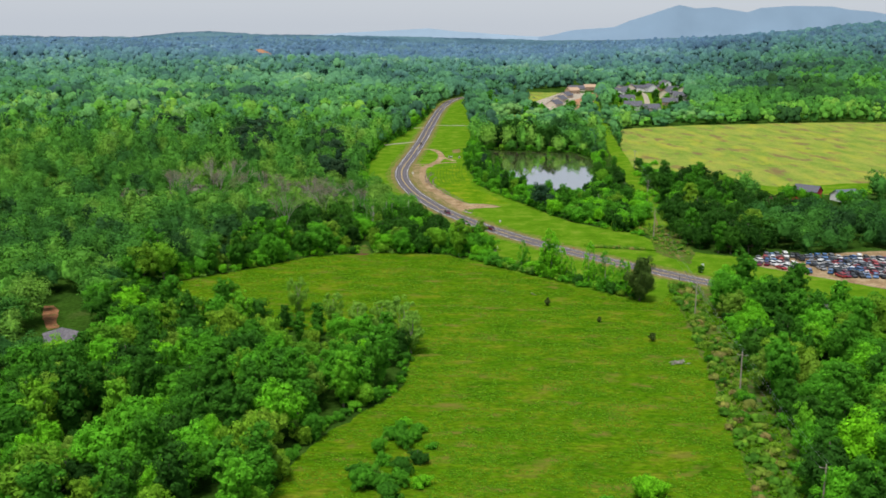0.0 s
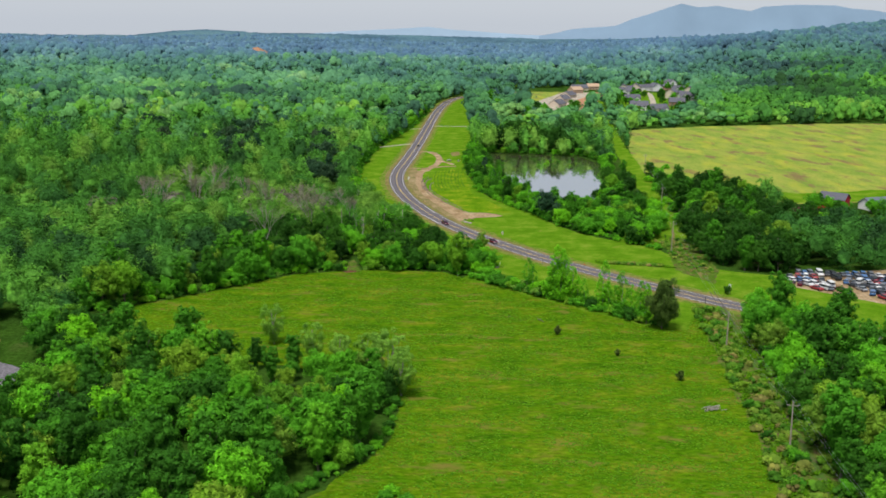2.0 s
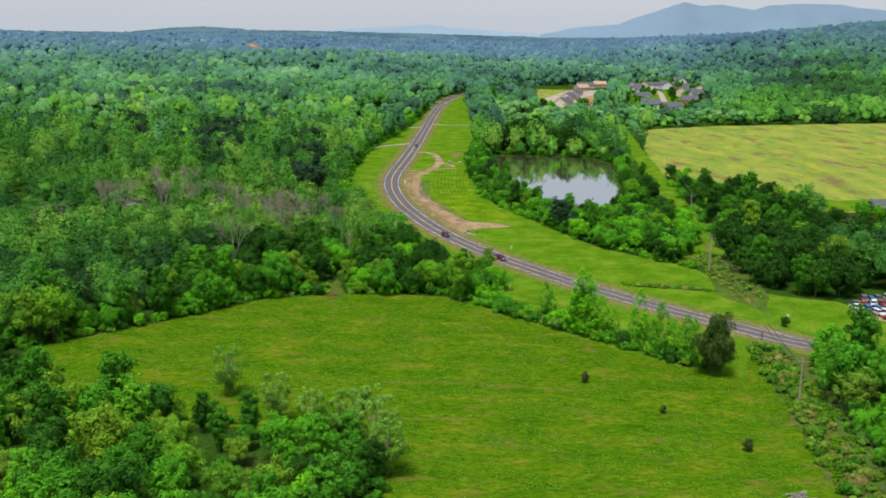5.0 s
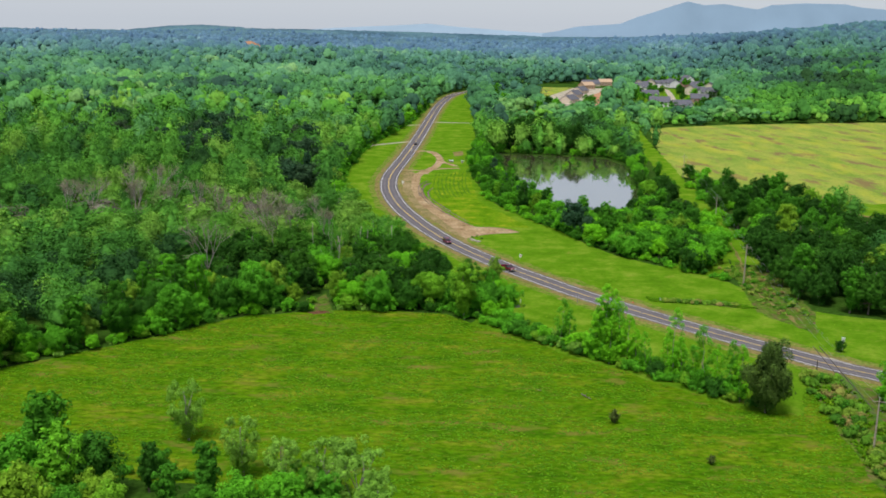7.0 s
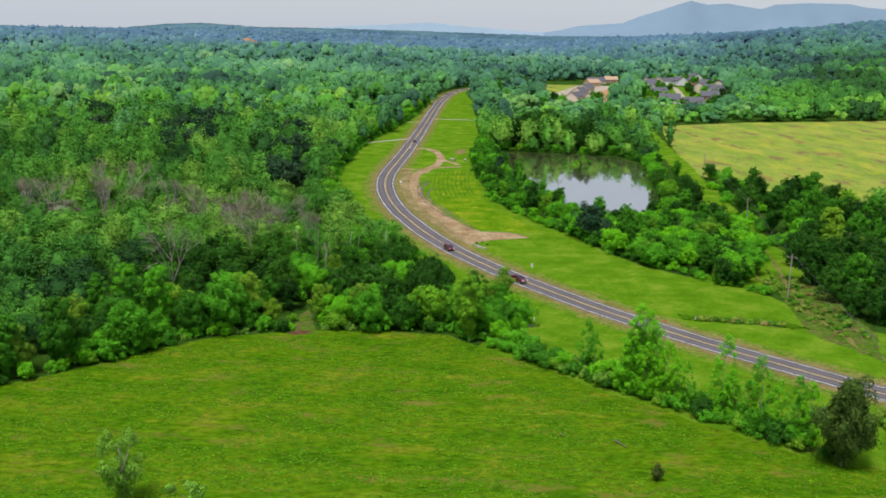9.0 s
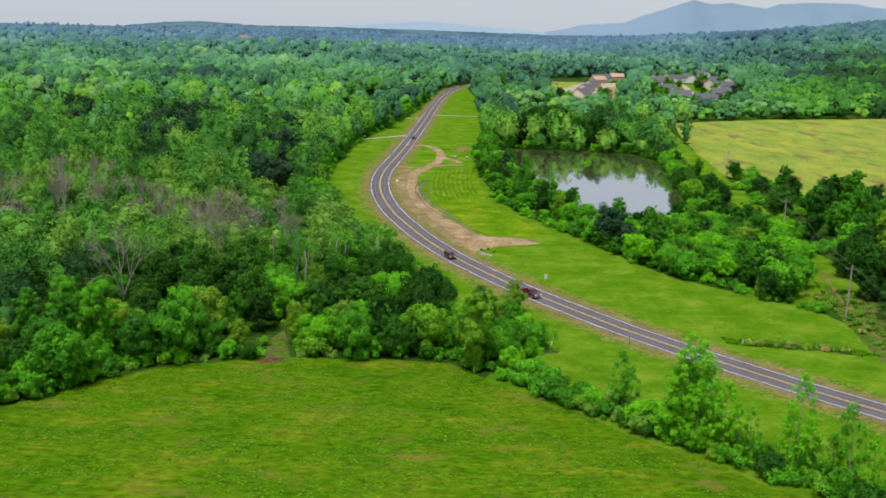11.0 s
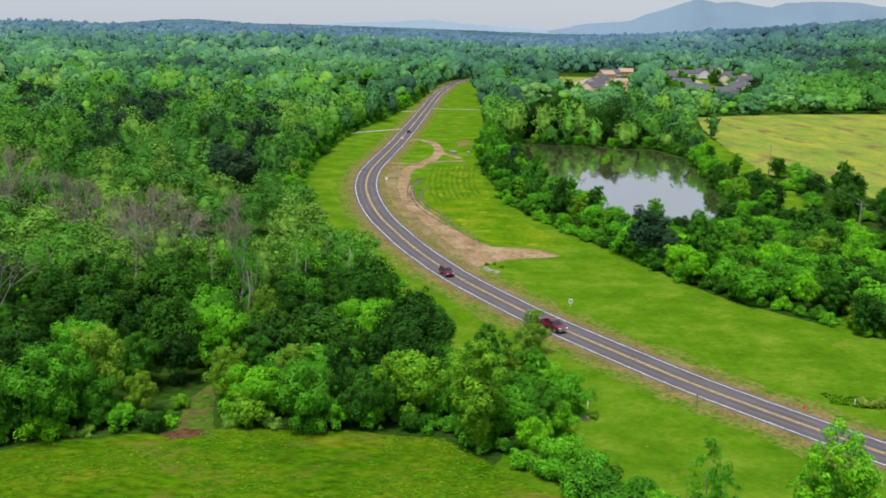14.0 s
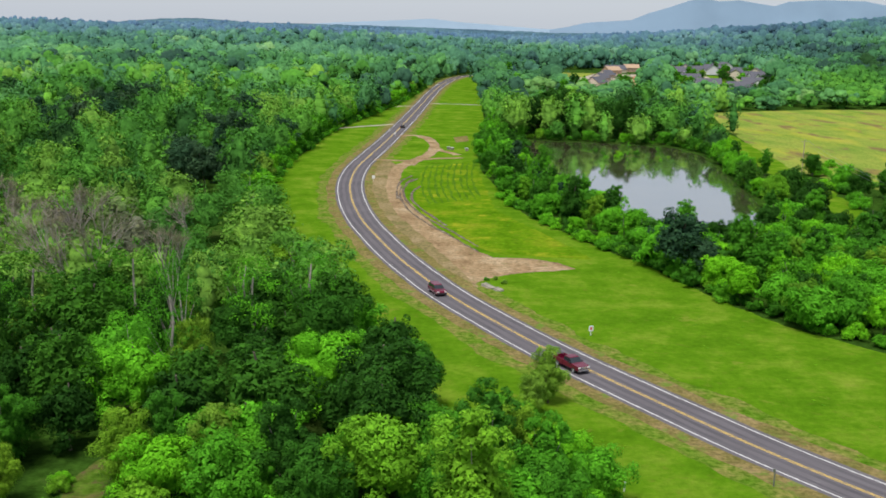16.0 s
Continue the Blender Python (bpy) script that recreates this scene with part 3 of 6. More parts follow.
def heart(shape, high, wide):
    """The large inner masses of a crown, which shut out the light."""
    if shape in ("round", "bushy"):
        z = 0.54 if shape == "round" else 0.45
        return np.array([(0, 0, high * z, wide * 0.68), (0.2 * wide, 0, high * (z + 0.14), wide * 0.5), (-0.2 * wide, 0.1 * wide, high * (z - 0.1), wide * 0.5)])
    if shape == "tall":
        return np.array([(0, 0, high * h, wide * r) for h, r in ((0.3, 0.36), (0.45, 0.46), (0.6, 0.42), (0.75, 0.3), (0.86, 0.16))])
    if shape == "pine":
        return np.array([(0, 0, high * h, wide * 0.72 * (1.03 - h) ** 0.6) for h in (0.22, 0.36, 0.5, 0.64, 0.78, 0.9)])
    return np.zeros((0, 4))


def knob(rng, lobes, fine=1):
    """Solid, lumpy inner masses of a crown: a knobbed ball for each lobe."""
    bm = bmesh.new()
    for x, y, z, r in lobes:
        m = pose(x, y, z, rng.uniform(0, 360), rng.uniform(0, 360), 0)
        bmesh.ops.create_icosphere(bm, subdivisions=fine, radius=r, matrix=m)
    bm.verts.ensure_lookup_table()
    v = np.array([p.co[:] for p in bm.verts])
    f = np.array([[p.index for p in q.verts] for q in bm.faces])
    nrm = np.array([p.normal[:] for p in bm.verts])
    bm.free()
    v = v + nrm * rng.normal(0, 0.07 * lobes[:, 3].mean(), len(v))[:, None]
    nrm = nrm * 0.7 + np.array([0, 0, 0.5])
    return v, f, nrm / (np.linalg.norm(nrm, axis=1)[:, None] + 1e-9)


def join(*pieces):
    vs, fs, ns, base = [], [], [], 0
    for v, f, nrm in pieces:
        vs.append(v)
        fs.append(f + base)
        ns.append(nrm)
        base += len(v)
    return np.concatenate(vs), np.concatenate(fs), np.concatenate(ns)


def lobes_of(rng, shape, high, wide):
    """The lobes of a crown: x, y, z, radius."""
    out = []
    if shape == "round":
        for k in range(56):
            u = unit(rng, 1)[0]
            u[2] = u[2] if u[2] > -0.75 else -u[2]
            q = rng.uniform(0.72, 1.06) * (0.86 + 0.2 * math.sin(3 * math.atan2(u[1], u[0]) + k % 3))
            out.append((u[0] * wide * q, u[1] * wide * q, high * 0.54 + u[2] * high * 0.38 * q, wide * rng.uniform(0.12, 0.28)))
    elif shape == "bushy":
        lean = rng.uniform(0, 6.28)
        for k in range(54):
            u = unit(rng, 1)[0]
            q = rng.uniform(0.62, 1.08) * (0.88 + 0.2 * math.sin(2 * math.atan2(u[1], u[0]) + lean) + 0.12 * math.sin(5 * u[2] + lean))
            out.append((u[0] * wide * q, u[1] * wide * q, high * 0.45 + u[2] * high * 0.42 * q, wide * rng.uniform(0.11, 0.26)))
    elif shape == "tall":
        for k in range(54):
            h = rng.uniform(0.12, 0.95)
            w = wide * 0.72 * math.sin(math.pi * min(1, (1.04 - h) / 0.85)) ** 0.7
            g = rng.uniform(0, 6.28)
            q = rng.uniform(0.55, 1)
            out.append((math.cos(g) * w * q, math.sin(g) * w * q, high * h, wide * rng.uniform(0.11, 0.24) * (1.15 - 0.5 * h)))
    elif shape == "wisp":
        for k in range(60):
            h = 0.08 + 0.9 * k / 59
            w = wide * math.sqrt(rng.uniform(0.02, 1)) * (0.5 + 0.5 * math.sin(math.pi * h)) * min(1.0, math.sqrt(max(0.02, (1.02 - h) / 0.25)))
            g = rng.uniform(0, 6.28)
            out.append((math.cos(g) * w, math.sin(g) * w, high * h, wide * rng.uniform(0.2, 0.36) * (1.0 - 0.35 * h)))
    elif shape == "spire":
        for k in range(14):
            h = 0.1 + 0.88 * k / 13
            w = wide * 0.4 * (1.05 - h) ** 0.6
            g = rng.uniform(0, 6.28)
            out.append((math.cos(g) * w, math.sin(g) * w, high * h, wide * 0.42 * (1.12 - h) ** 0.55))
    elif shape == "shrub":
        for k in range(16):
            g, q = rng.uniform(0, 6.28), rng.uniform(0.1, 0.8)
            out.append((math.cos(g) * wide * q, math.sin(g) * wide * q, high * rng.uniform(0.15, 0.8 - 0.35 * q), wide * rng.uniform(0.2, 0.34)))
    elif shape == "pine":
        for k in range(34):
            h = rng.uniform(0.12, 0.97)
            w = wide * 0.85 * (1.03 - h) ** 0.55
            g = rng.uniform(0, 6.28)
            q = rng.uniform(0.5, 0.95)
            out.append((math.cos(g) * w * q, math.sin(g) * w * q, high * h, wide * rng.uniform(0.18, 0.3) * (1.3 - 0.7 * h)))
    return np.array(out)


def trunk_bm(rng, lobes, high, thick, limbs=9):
    """A tapered trunk that leans a little, with a limb into each of the larger lobes."""
    bm = bmesh.new()
    p, r = Vector((0, 0, -0.3)), thick
    spine = [p]
    for k in range(4):
        q = Vector((rng.normal(0, 0.02 * high), rng.normal(0, 0.02 * high), high * (0.2 * (k + 1))))
        tube(bm, p, q, r, r * 0.78, 7)
        p, r = q, r * 0.78
        spine.append(p)
    for x, y, z, w in lobes[:limbs]:
        s = spine[max(1, min(3, int(z / high * 4.2) - 1))]
        tube(bm, s, (x * 0.9, y * 0.9, z), thick * 0.38, thick * 0.1, 5)
    return bm


PROTOS = {}
SPOTS = ((241, 1406, 80), (234, 1342, 75), (222, 1238, 82), (262, 1436, 76), (290, 1446, 4), (309, 1468, -12), (284, 1312, 60), (292, 1270, 78), (262, 1188, 70), (215, 1060, 10), (205, 1105, 75), (318, 1425, 40), (318, 1370, 70), (332, 1545, 0))


def make_tree(key, name, label, category, shape, high, wide, leaf, n, size, bark, seed, core=0.6, group=""):
    """One tree with its trunk and its crown, far below the land until copied."""
    rng = np.random.default_rng(seed)
    lobes = lobes_of(rng, shape, high, wide)
    squash = 0.85 if shape in ("round", "shrub") else 1.0
    ob = thing(name, label, category, group)
    part("trunk", trunk_bm(rng, lobes, high, 0.06 if shape == "shrub" else 0.008 * high if shape == "wisp" else 0.02 * high, 0 if shape == "wisp" else 9), bark, ob)
    inner = heart(shape, high, wide)
    inner = lobes[:1] * 0.2 if name in ("sparse_tree", "young_tree") else inner
    inner = inner if len(inner) else lobes * np.array([0.8, 0.8, 1, 0.6])
    v, f, nrm = join(spray(rng, lobes, n, size, squash=squash, up=0.6 if shape == "wisp" else 0.4), spray(rng, inner * np.array([0.9, 0.9, 1, 0.82]), n // 4 if shape != "wisp" else 6, size * 2.1, 0.5))
    v[:, 2] = np.maximum(v[:, 2], 0.05)
    cr = new("crown", mesh_of("crown", v, f, leaf, None, nrm))
    cr.parent = ob
    PROTOS.setdefault(key, []).append(ob)
    return ob


for s in range(4):
    make_tree("hi_round", "broadleaf_tree", "broadleaf tree with a full green crown at the meadow's edge", "tree", "bushy", 11.5, 5.2, LEAF, 15750, 0.22, BARK, 10 + s)
    make_tree("round", "broadleaf_tree", "broadleaf tree with a rounded green crown in the woods", "tree", "round", 12.5, 5.2, LEAF, 4830, 0.35, BARK, 20 + s)
for s in range(3):
    make_tree("hi_tall", "upright_tree", "tall broadleaf tree with an open green crown", "tree", "tall", 15.0, 5.0, LEAF, 13650, 0.22, GREY_BARK, 30 + s, 0.55)
    make_tree("tall", "upright_tree", "tall broadleaf tree with an upright green crown", "tree", "tall", 15.0, 4.8, LEAF, 4620, 0.35, BARK, 40 + s, 0.6)
for s in range(2):
    make_tree("hi_bright", "spring_green_tree", "broadleaf tree in bright fresh spring green", "tree", "bushy", 9.5, 4.8, LEAF_BRIGHT, 13650, 0.22, BARK, 50 + s)
    make_tree("bushy", "hedgerow_tree", "low bushy tree leafy to the ground beside the pond", "tree", "bushy", 7.0, 3.8, LEAF, 4830, 0.28, BARK, 170 + s)
    make_tree("bushy_bright", "hedgerow_tree", "low bushy tree in bright spring green beside the pond", "tree", "bushy", 7.0, 3.8, LEAF_BRIGHT, 4830, 0.28, BARK, 180 + s)
    make_tree("deep", "shade_tree", "deep green broadleaf tree with a dense crown, darkened as in shade", "tree", "bushy", 13.0, 5.0, LEAF_DEEP_SHADED, 5040, 0.34, BARK, 190 + s)
    make_tree("bright", "spring_green_tree", "broadleaf tree in bright fresh spring green", "tree", "round", 12.0, 5.0, LEAF_BRIGHT, 5250, 0.36, BARK, 60 + s)
    make_tree("hi_olive", "feathery_tree", "olive-green broadleaf tree with feathery foliage", "tree", "tall", 11.0, 5.2, LEAF_OLIVE, 13650, 0.18, BARK, 70 + s, 0.6)
    make_tree("olive", "feathery_tree", "olive-green broadleaf tree in the woods", "tree", "round", 12.0, 5.0, LEAF_OLIVE, 5040, 0.36, BARK, 80 + s)
    make_tree("pale", "young_tree", "airy pale-leaved young tree at the meadow's edge", "tree", "tall", 11.5, 4.8, LEAF_PALE, 8500, 0.22, GREY_BARK, 90 + s, 0.5)
    make_tree("sapling", "sapling", "slim upright green sapling in the hedgerow", "sapling", "wisp", 9.6, 1.6, LEAF_BRIGHT, 6000, 0.13, GREY_BARK, 100 + s, 0.3, "saplings in the hedgerow")
    make_tree("pine", "pine_tree", "dark green pine tree", "pine tree", "pine", 13.5, 4.2, NEEDLE, 6000, 0.3, BARK, 110 + s, 0.7)
    make_tree("shrub", "shrub", "low rounded green shrub", "shrub", "shrub", 3.0, 2.6, LEAF, 2310, 0.21, BARK, 120 + s, 0.7)
    make_tree("shrub_bright", "shrub", "low bright green shrub in the grass", "shrub", "shrub", 2.4, 2.2, LEAF_BRIGHT, 1890, 0.20, BARK, 130 + s, 0.65)
    make_tree("shrub_pale", "shrub", "low pale flowering shrub in the hedgerow", "shrub", "shrub", 2.8, 2.5, LEAF_PALE, 1890, 0.20, BARK, 140 + s, 0.65)
for s in range(2):
    make_tree("weed", "weed_clump", "low weedy clump of mixed green stems beside the railway", "weeds", "shrub", 3.0, 2.6, (LEAF, LEAF_OLIVE)[s], 1500, 0.22, BARK, 220 + s)
    make_tree("hedge", "hedge_shrub", "leafy green shrub at the wood's edge", "shrub", "shrub", 3.0, 2.6, (LEAF, LEAF_BRIGHT)[s], 2310, 0.21, BARK, 230 + s)
    make_tree("broad_pine", "broad_pine", "dark brownish pine with a broad rounded crown", "pine tree", "round", 15.0, 5.6, NEEDLE, 3800, 0.42, BARK, 155 + s)
make_tree("copper", "copper_tree", "purplish-brown leaved tree near the barn", "tree", "bushy", 11.0, 4.6, LEAF_COPPER, 5000, 0.34, BARK, 240)
make_tree("rusty", "pine_tree", "large dark pine with a rusty top at the hedgerow's end", "pine tree", "tall", 13.0, 7.6, PINE_TOP, 14000, 0.28, BARK, 150, 0.72)


def bare_tree(seed):
    """A leafless tree: forking limbs and a haze of fine twigs."""
    rng = np.random.default_rng(seed)
    ob = thing("bare_tree", "leafless grey tree with fine upswept twigs", "bare tree")
    bm, tips = bmesh.new(), []

    def fork(p, d, r, length, depth):
        q = p + d * length
        tube(bm, p, q, r, r * 0.62, 5 if depth else 4)
        tips.append((q, d, depth))
        if depth:
            for k in range(3):
                e = (d + Vector(rng.normal(0, 0.34, 3)) + Vector((0, 0, 0.15))).normalized()
                fork(q, e, r * 0.6, length * rng.uniform(0.6, 0.85), depth - 1)

    fork(Vector((0, 0, -0.2)), Vector((rng.normal(0, 0.04), rng.normal(0, 0.04), 1)).normalized(), 0.22, 4.6, 4)
    part("trunk", bm, GREY_BARK, ob, "pale grey trunk and forking limbs")
    v, f = [], []
    for q, d, depth in tips:
        if depth < 2:
            for k in range(8):
                e = (d + Vector(rng.normal(0, 0.5, 3)) + Vector((0, 0, 0.25))).normalized() * rng.uniform(0.6, 1.8)
                w = e.cross(Vector(rng.normal(0, 1, 3))).normalized() * 0.02
                b = len(v)
                v += [q - w, q + w, q + e]
                f.append((b, b + 1, b + 2))
    cr = new("twig_crown", mesh_of("twig_crown", np.array([p[:] for p in v]), np.array(f), TWIG))
    tagged(cr, kind="stuff")
    cr.parent = ob
    PROTOS.setdefault("bare", []).append(ob)


for s in range(3):
    bare_tree(160 + s)
    make_tree("sparse", "sparse_tree", "thin-leaved tree with a pale slender trunk showing", "tree", "tall", 13.5, 4.6, LEAF, 3150, 0.18, GREY_BARK, 200 + s)

pick = random.Random(7)
PINES = []
COPPER_AT = (159.3, 480.5)


def plant(key, x, y, k=1.0, z=None, flat=1.0):
    ob = pick.choice(PROTOS[key])
    m = pose(x, y, float(rise(x, y)) if z is None else z, pick.uniform(-3, 3), pick.uniform(-3, 3), pick.uniform(0, 360))
    c = copy_thing(ob, m)
    k *= pick.uniform(0.9, 1.1)
    c.scale = (k, k, k * flat * pick.uniform(0.92, 1.1))
    return c


# where woods may stand
BARN_FRONT = [(161.8, 472.5), (162.9, 515.8), (231.1, 531), (238, 487.8)]
HEDGE = [(16.2, 380.1), (30.6, 364.5), (49.4, 343.8), (65.3, 328), (73.8, 325.9), (86.7, 353), (73.7, 335), (65.2, 338.3), (49.3, 352.9), (30.5, 375.8), (21.1, 395.6)]
PATH_GAP = [(-31, 390.8), (-22.9, 392.2), (-25.4, 402.8), (-27.5, 413.5), (-30.8, 408.4)]
SCAR = [(-428, 2366), (-368, 2366), (-372, 2424), (-424, 2424)]
OPEN = [SCAR, HEDGE, PATH_GAP, BARN_FRONT, MEADOW, VERGES, POND, HAYFIELD, YARD, SITE, SUBURB, CLEARING, BARN]
RIVER = [(-111, 286), (-101, 261), (-96, 257), (-98, 276), (-101, 288), (-108, 292)]
RIVERSIDE = [(-122.7, 321.7), (-114.3, 326.1), (-101.2, 295.1), (-93.2, 281.2), (-87.8, 262.6), (-100.9, 254.5), (-112.2, 265.9), (-114.8, 290)]


def woods_at(x, y, margin):
    """Which places lie in the woods, a margin away from all open ground."""
    ok = np.ones(len(x), bool)
    for dx, dy in ((0, 0), (margin, 0), (-margin, 0), (0, margin), (0, -margin)):
        for poly in OPEN + [RIVERSIDE]:
            ok &= ~inside(poly, x + dx, y + dy)
    rx = np.interp(y, [p.y for p in rail_line], [p.x for p in rail_line])
    side = x - rx
    ok &= ~((side > -4.0 - 3.0 * (y > 487) - 6 * (y < 357) - 14 * ((y > 380) & (y < 487))) & (side < 2.0 + margin + 2.5 * (y > 487)))
    return ok


def scatter(x0, x1, y0, y1, gap, seed):
    """Jittered places, about gap apart, within the fan that the flight looks over."""
    rng = np.random.default_rng(seed)
    gx, gy = np.meshgrid(np.arange(x0, x1, gap), np.arange(y0, y1, gap * 0.9))
    gx = gx + (np.arange(gx.shape[0]) % 2)[:, None] * gap / 2
    x = gx.ravel() + rng.uniform(-0.38, 0.38, gx.size) * gap
    y = gy.ravel() + rng.uniform(-0.38, 0.38, gx.size) * gap
    ok = np.abs(x - 3) < 0.5 * (y + 20) + 18
    return x[ok], y[ok], rng


# trees that the flight passes nearest, each a thing
BELT = [(23.9, 797.7), (34.9, 731.7), (31.8, 700.9), (34.2, 654.9), (39.7, 610), (47.5, 571.4), (53.2, 542.6), (64.3, 529), (75.4, 534.1), (83.3, 562.3), (89.1, 583.1), (100.6, 550), (90, 489), (82, 442), (70.1, 456.4), (63.5, 464.4), (55.9, 477.9), (51.7, 489.8), (49, 499.6), (45.7, 511.6), (41.6, 518.7), (26.2, 565.4), (18.4, 640), (18.1, 689.7)]
x, y, rng = scatter(-180, 320, 145, 480, 8.3, 1)
ok = woods_at(x, y, 0.8) & ~inside(BELT, x, y)
x, y = x[ok], y[ok]
near = np.where(((y < 455) & (x > -76) & (y > 366) & (x < 30)) | ((y < 362) & (x < 0) & (x > -100)) | ((x > 64) & (x < 138) & (y < 348)) | ((x > 85) & (x < 140) & (y > 383) & (y < 465)))[0]
rest = np.setdiff1d(np.arange(len(x)), near)
mid_left = [(x[k], y[k]) for k in rest]
# deep trees fill the shaded stands, with shade painted in their leaf colour
for k in near:
    px, py = float(x[k]), float(y[k])
    u = rng.uniform()
    if py > 366 and px < 40:
        key = "deep" if px < 3 and py > 408 and u < 0.6 else "sparse" if u < 0.66 and py > 426 else "hi_tall" if u < 0.5 else "hi_round" if u < 0.8 else "hi_bright" if u < 0.9 else "hi_olive"
        plant(key, px, py, rng.uniform(0.6, 1.1))
    else:
        key = "deep" if u < (0.92 if py > 380 else 0.12) else "round" if u < 0.42 else "tall" if u < 0.7 else "bright" if u < 0.87 else "olive" if u < 0.95 else "tall"
        plant(key, px, py, rng.uniform(0.68, 1.2) * (0.68 if -48 < px < 0 and 245 < py < 304 else 1.0))
# the meadow's far edge: trees leafy to the ground, with a gap
edge = spline([(-101.6, 341.9), (-87.9, 352.8), (-72.1, 367.2), (-57, 384), (-46.1, 394.7), (-20.6, 401), (3.9, 400.4), (11, 394.9), (17.1, 388.1)], 5.4)
for k, p in enumerate(edge):
    if -31 < p.x < -22.5:
        continue
    u = pick.uniform(0, 1)
    key = "hi_bright" if u < 0.45 else "hi_round" if u < 0.7 else "hi_olive" if u < 0.9 else "hi_tall"
    plant(key, p.x + pick.uniform(-1, 1), p.y + pick.uniform(-0.5, 3), pick.uniform(0.6, 0.92))
    plant("hedge", p.x + pick.uniform(-2, 2), p.y - pick.uniform(0.5, 1.8), pick.uniform(0.6, 1.0))
for p in spline([(-101.6, 339.3), (-87.8, 350.6), (-72.1, 364.6), (-56.9, 381.2), (-46, 391.9), (-31.5, 395.7)], 3.6) + spline([(-22.9, 397.8), (-20.6, 398.2), (4, 397.1), (11, 392.7)], 3.6):
    key = pick.choice(("hedge", "bushy_bright", "bushy", "hedge", "shrub_pale"))
    plant(key, p.x + pick.uniform(-1, 1), p.y + pick.uniform(-1.2, 0.8), pick.uniform(0.7, 1.2) if key == "hedge" else pick.uniform(0.4, 0.75))
for px, py, k, key in ((12.9, 399.8, 0.75, "hi_bright"), (16.5, 394.8, 0.7, "hi_round"), (18.5, 401.3, 0.7, "hi_bright"), (14.9, 405.8, 0.75, "hi_olive"), (9.9, 404.3, 0.8, "hi_bright"), (19.5, 395.9, 0.6, "hi_bright"), (6.8, 408.8, 0.8, "hi_round")):
    plant(key, px, py, k)
# the belt between verge and pond: low trees and bushes
bx, by, rng = scatter(12, 108, 440, 800, 5.7, 12)
ok = inside(BELT, bx, by) & ~inside(POND, bx, by) & ~inside(VERGES, bx - 1.5, by) & ~inside(VERGES, bx, by - 1.5)
rx = np.interp(by, [p.y for p in rail_line], [p.x for p in rail_line])
ok &= bx < rx - np.where(by < 520, 7.5, 5)
for px, py in zip(bx[ok], by[ok]):
    px, py = float(px), float(py)
    u = pick.uniform(0, 1)
    thick = py < 515
    if thick:
        key = "bushy_bright" if u < 0.2 else "bushy" if u < 0.4 else "tall" if u < 0.55 else "deep" if u < 0.68 else "sparse" if u < 0.8 else "bright" if u < 0.92 else "olive"
        plant(key, px, py, pick.uniform(0.9, 1.4) if u < 0.4 else pick.uniform(0.55, 0.85))
    elif u < 0.14:
        plant("shrub", px, py, pick.uniform(0.9, 1.5))
    else:
        key = "sapling" if u < 0.28 else "bushy" if u < 0.5 else "bushy_bright" if u < 0.72 else "tall" if u < 0.86 else "deep"
        plant(key, px, py, pick.uniform(0.65, 1.15) if u < 0.72 else pick.uniform(0.5, 0.75))
for px, py, k in ((29, 627.4, 0.8), (32.3, 599.5, 0.62), (36.2, 565.9, 0.66)):
    plant("pine", px, py, k)
plant("broad_pine", 50.5, 499, 0.92)
plant("broad_pine", 54.5, 496, 0.66)
# dark pines that stand in groups in the wood
for px, py, k in ((-147.3, 708.8, 1.35), (-140.5, 718.1, 1.2), (-156.5, 720.1, 1.1), (-116.5, 659.5, 1.35), (-110, 670.5, 1.2), (-123, 665, 1.3), (-104.9, 660.2, 1.0), (-133.2, 741.2, 1.3), (-139.1, 748.8, 1.2), (-127.5, 751.2, 1.2), (-147.5, 812.4, 1.3), (-140.3, 822.5, 1.2),
                  (-128, 782.5, 1.3), (-121.4, 792.2, 1.2), (-116.2, 786.3, 1.1), (-72.9, 728.1, 1.3), (-67.6, 736, 1.1), (-78.3, 737.4, 1.1), (-55.1, 575.7, 1.15), (-60.6, 579.4, 1.05), (-57.2, 603, 1.15), (-50.7, 592.2, 0.95), (-64.3, 591, 1.05), (-70.4, 657.2, 1.2), (-64.2, 666.1, 1.1), (-49.6, 671.9, 1.0),
                  (-208.4, 832.6, 1.3), (-201.9, 843.4, 1.2), (-214.8, 822, 1.2), (-183.5, 744.8, 1.2), (-191.1, 747.1, 1.1), (-12.3, 1136, 1.4), (-19.3, 1127.3, 1.2)):
    PINES.append((px, py))
    plant("broad_pine" if pick.uniform(0, 1) < 0.75 else "pine", px, py, k * 0.95)
for px, py, k in ((-41.1, 309.2, 0.95), (-21, 287.8, 0.9), (-14.3, 285.5, 1.05), (-8.4, 277.5, 1.15), (-5.4, 270.1, 0.95), (-28.7, 294.5, 0.85)):
    plant("pale", px, py, k)
# bare trees in the damp wood
for px, py in ((-70.5, 493.7), (-57.8, 490.3), (-76, 505.1), (-84.8, 511.3), (-96.8, 520.6), (-103.5, 527), (-111.8, 518.6), (-120, 500.1), (-90.7, 501.4), (-50.5, 463), (-53, 466), (-31.4, 455), (-106.8, 507.6),
               (-126.5, 492.3), (-114.9, 533.9), (-73.9, 482.2), (-128, 508.2), (-61, 414), (-38.4, 495), (-46, 458), (-48, 470)):
    plant("bare", px, py, 1.18)
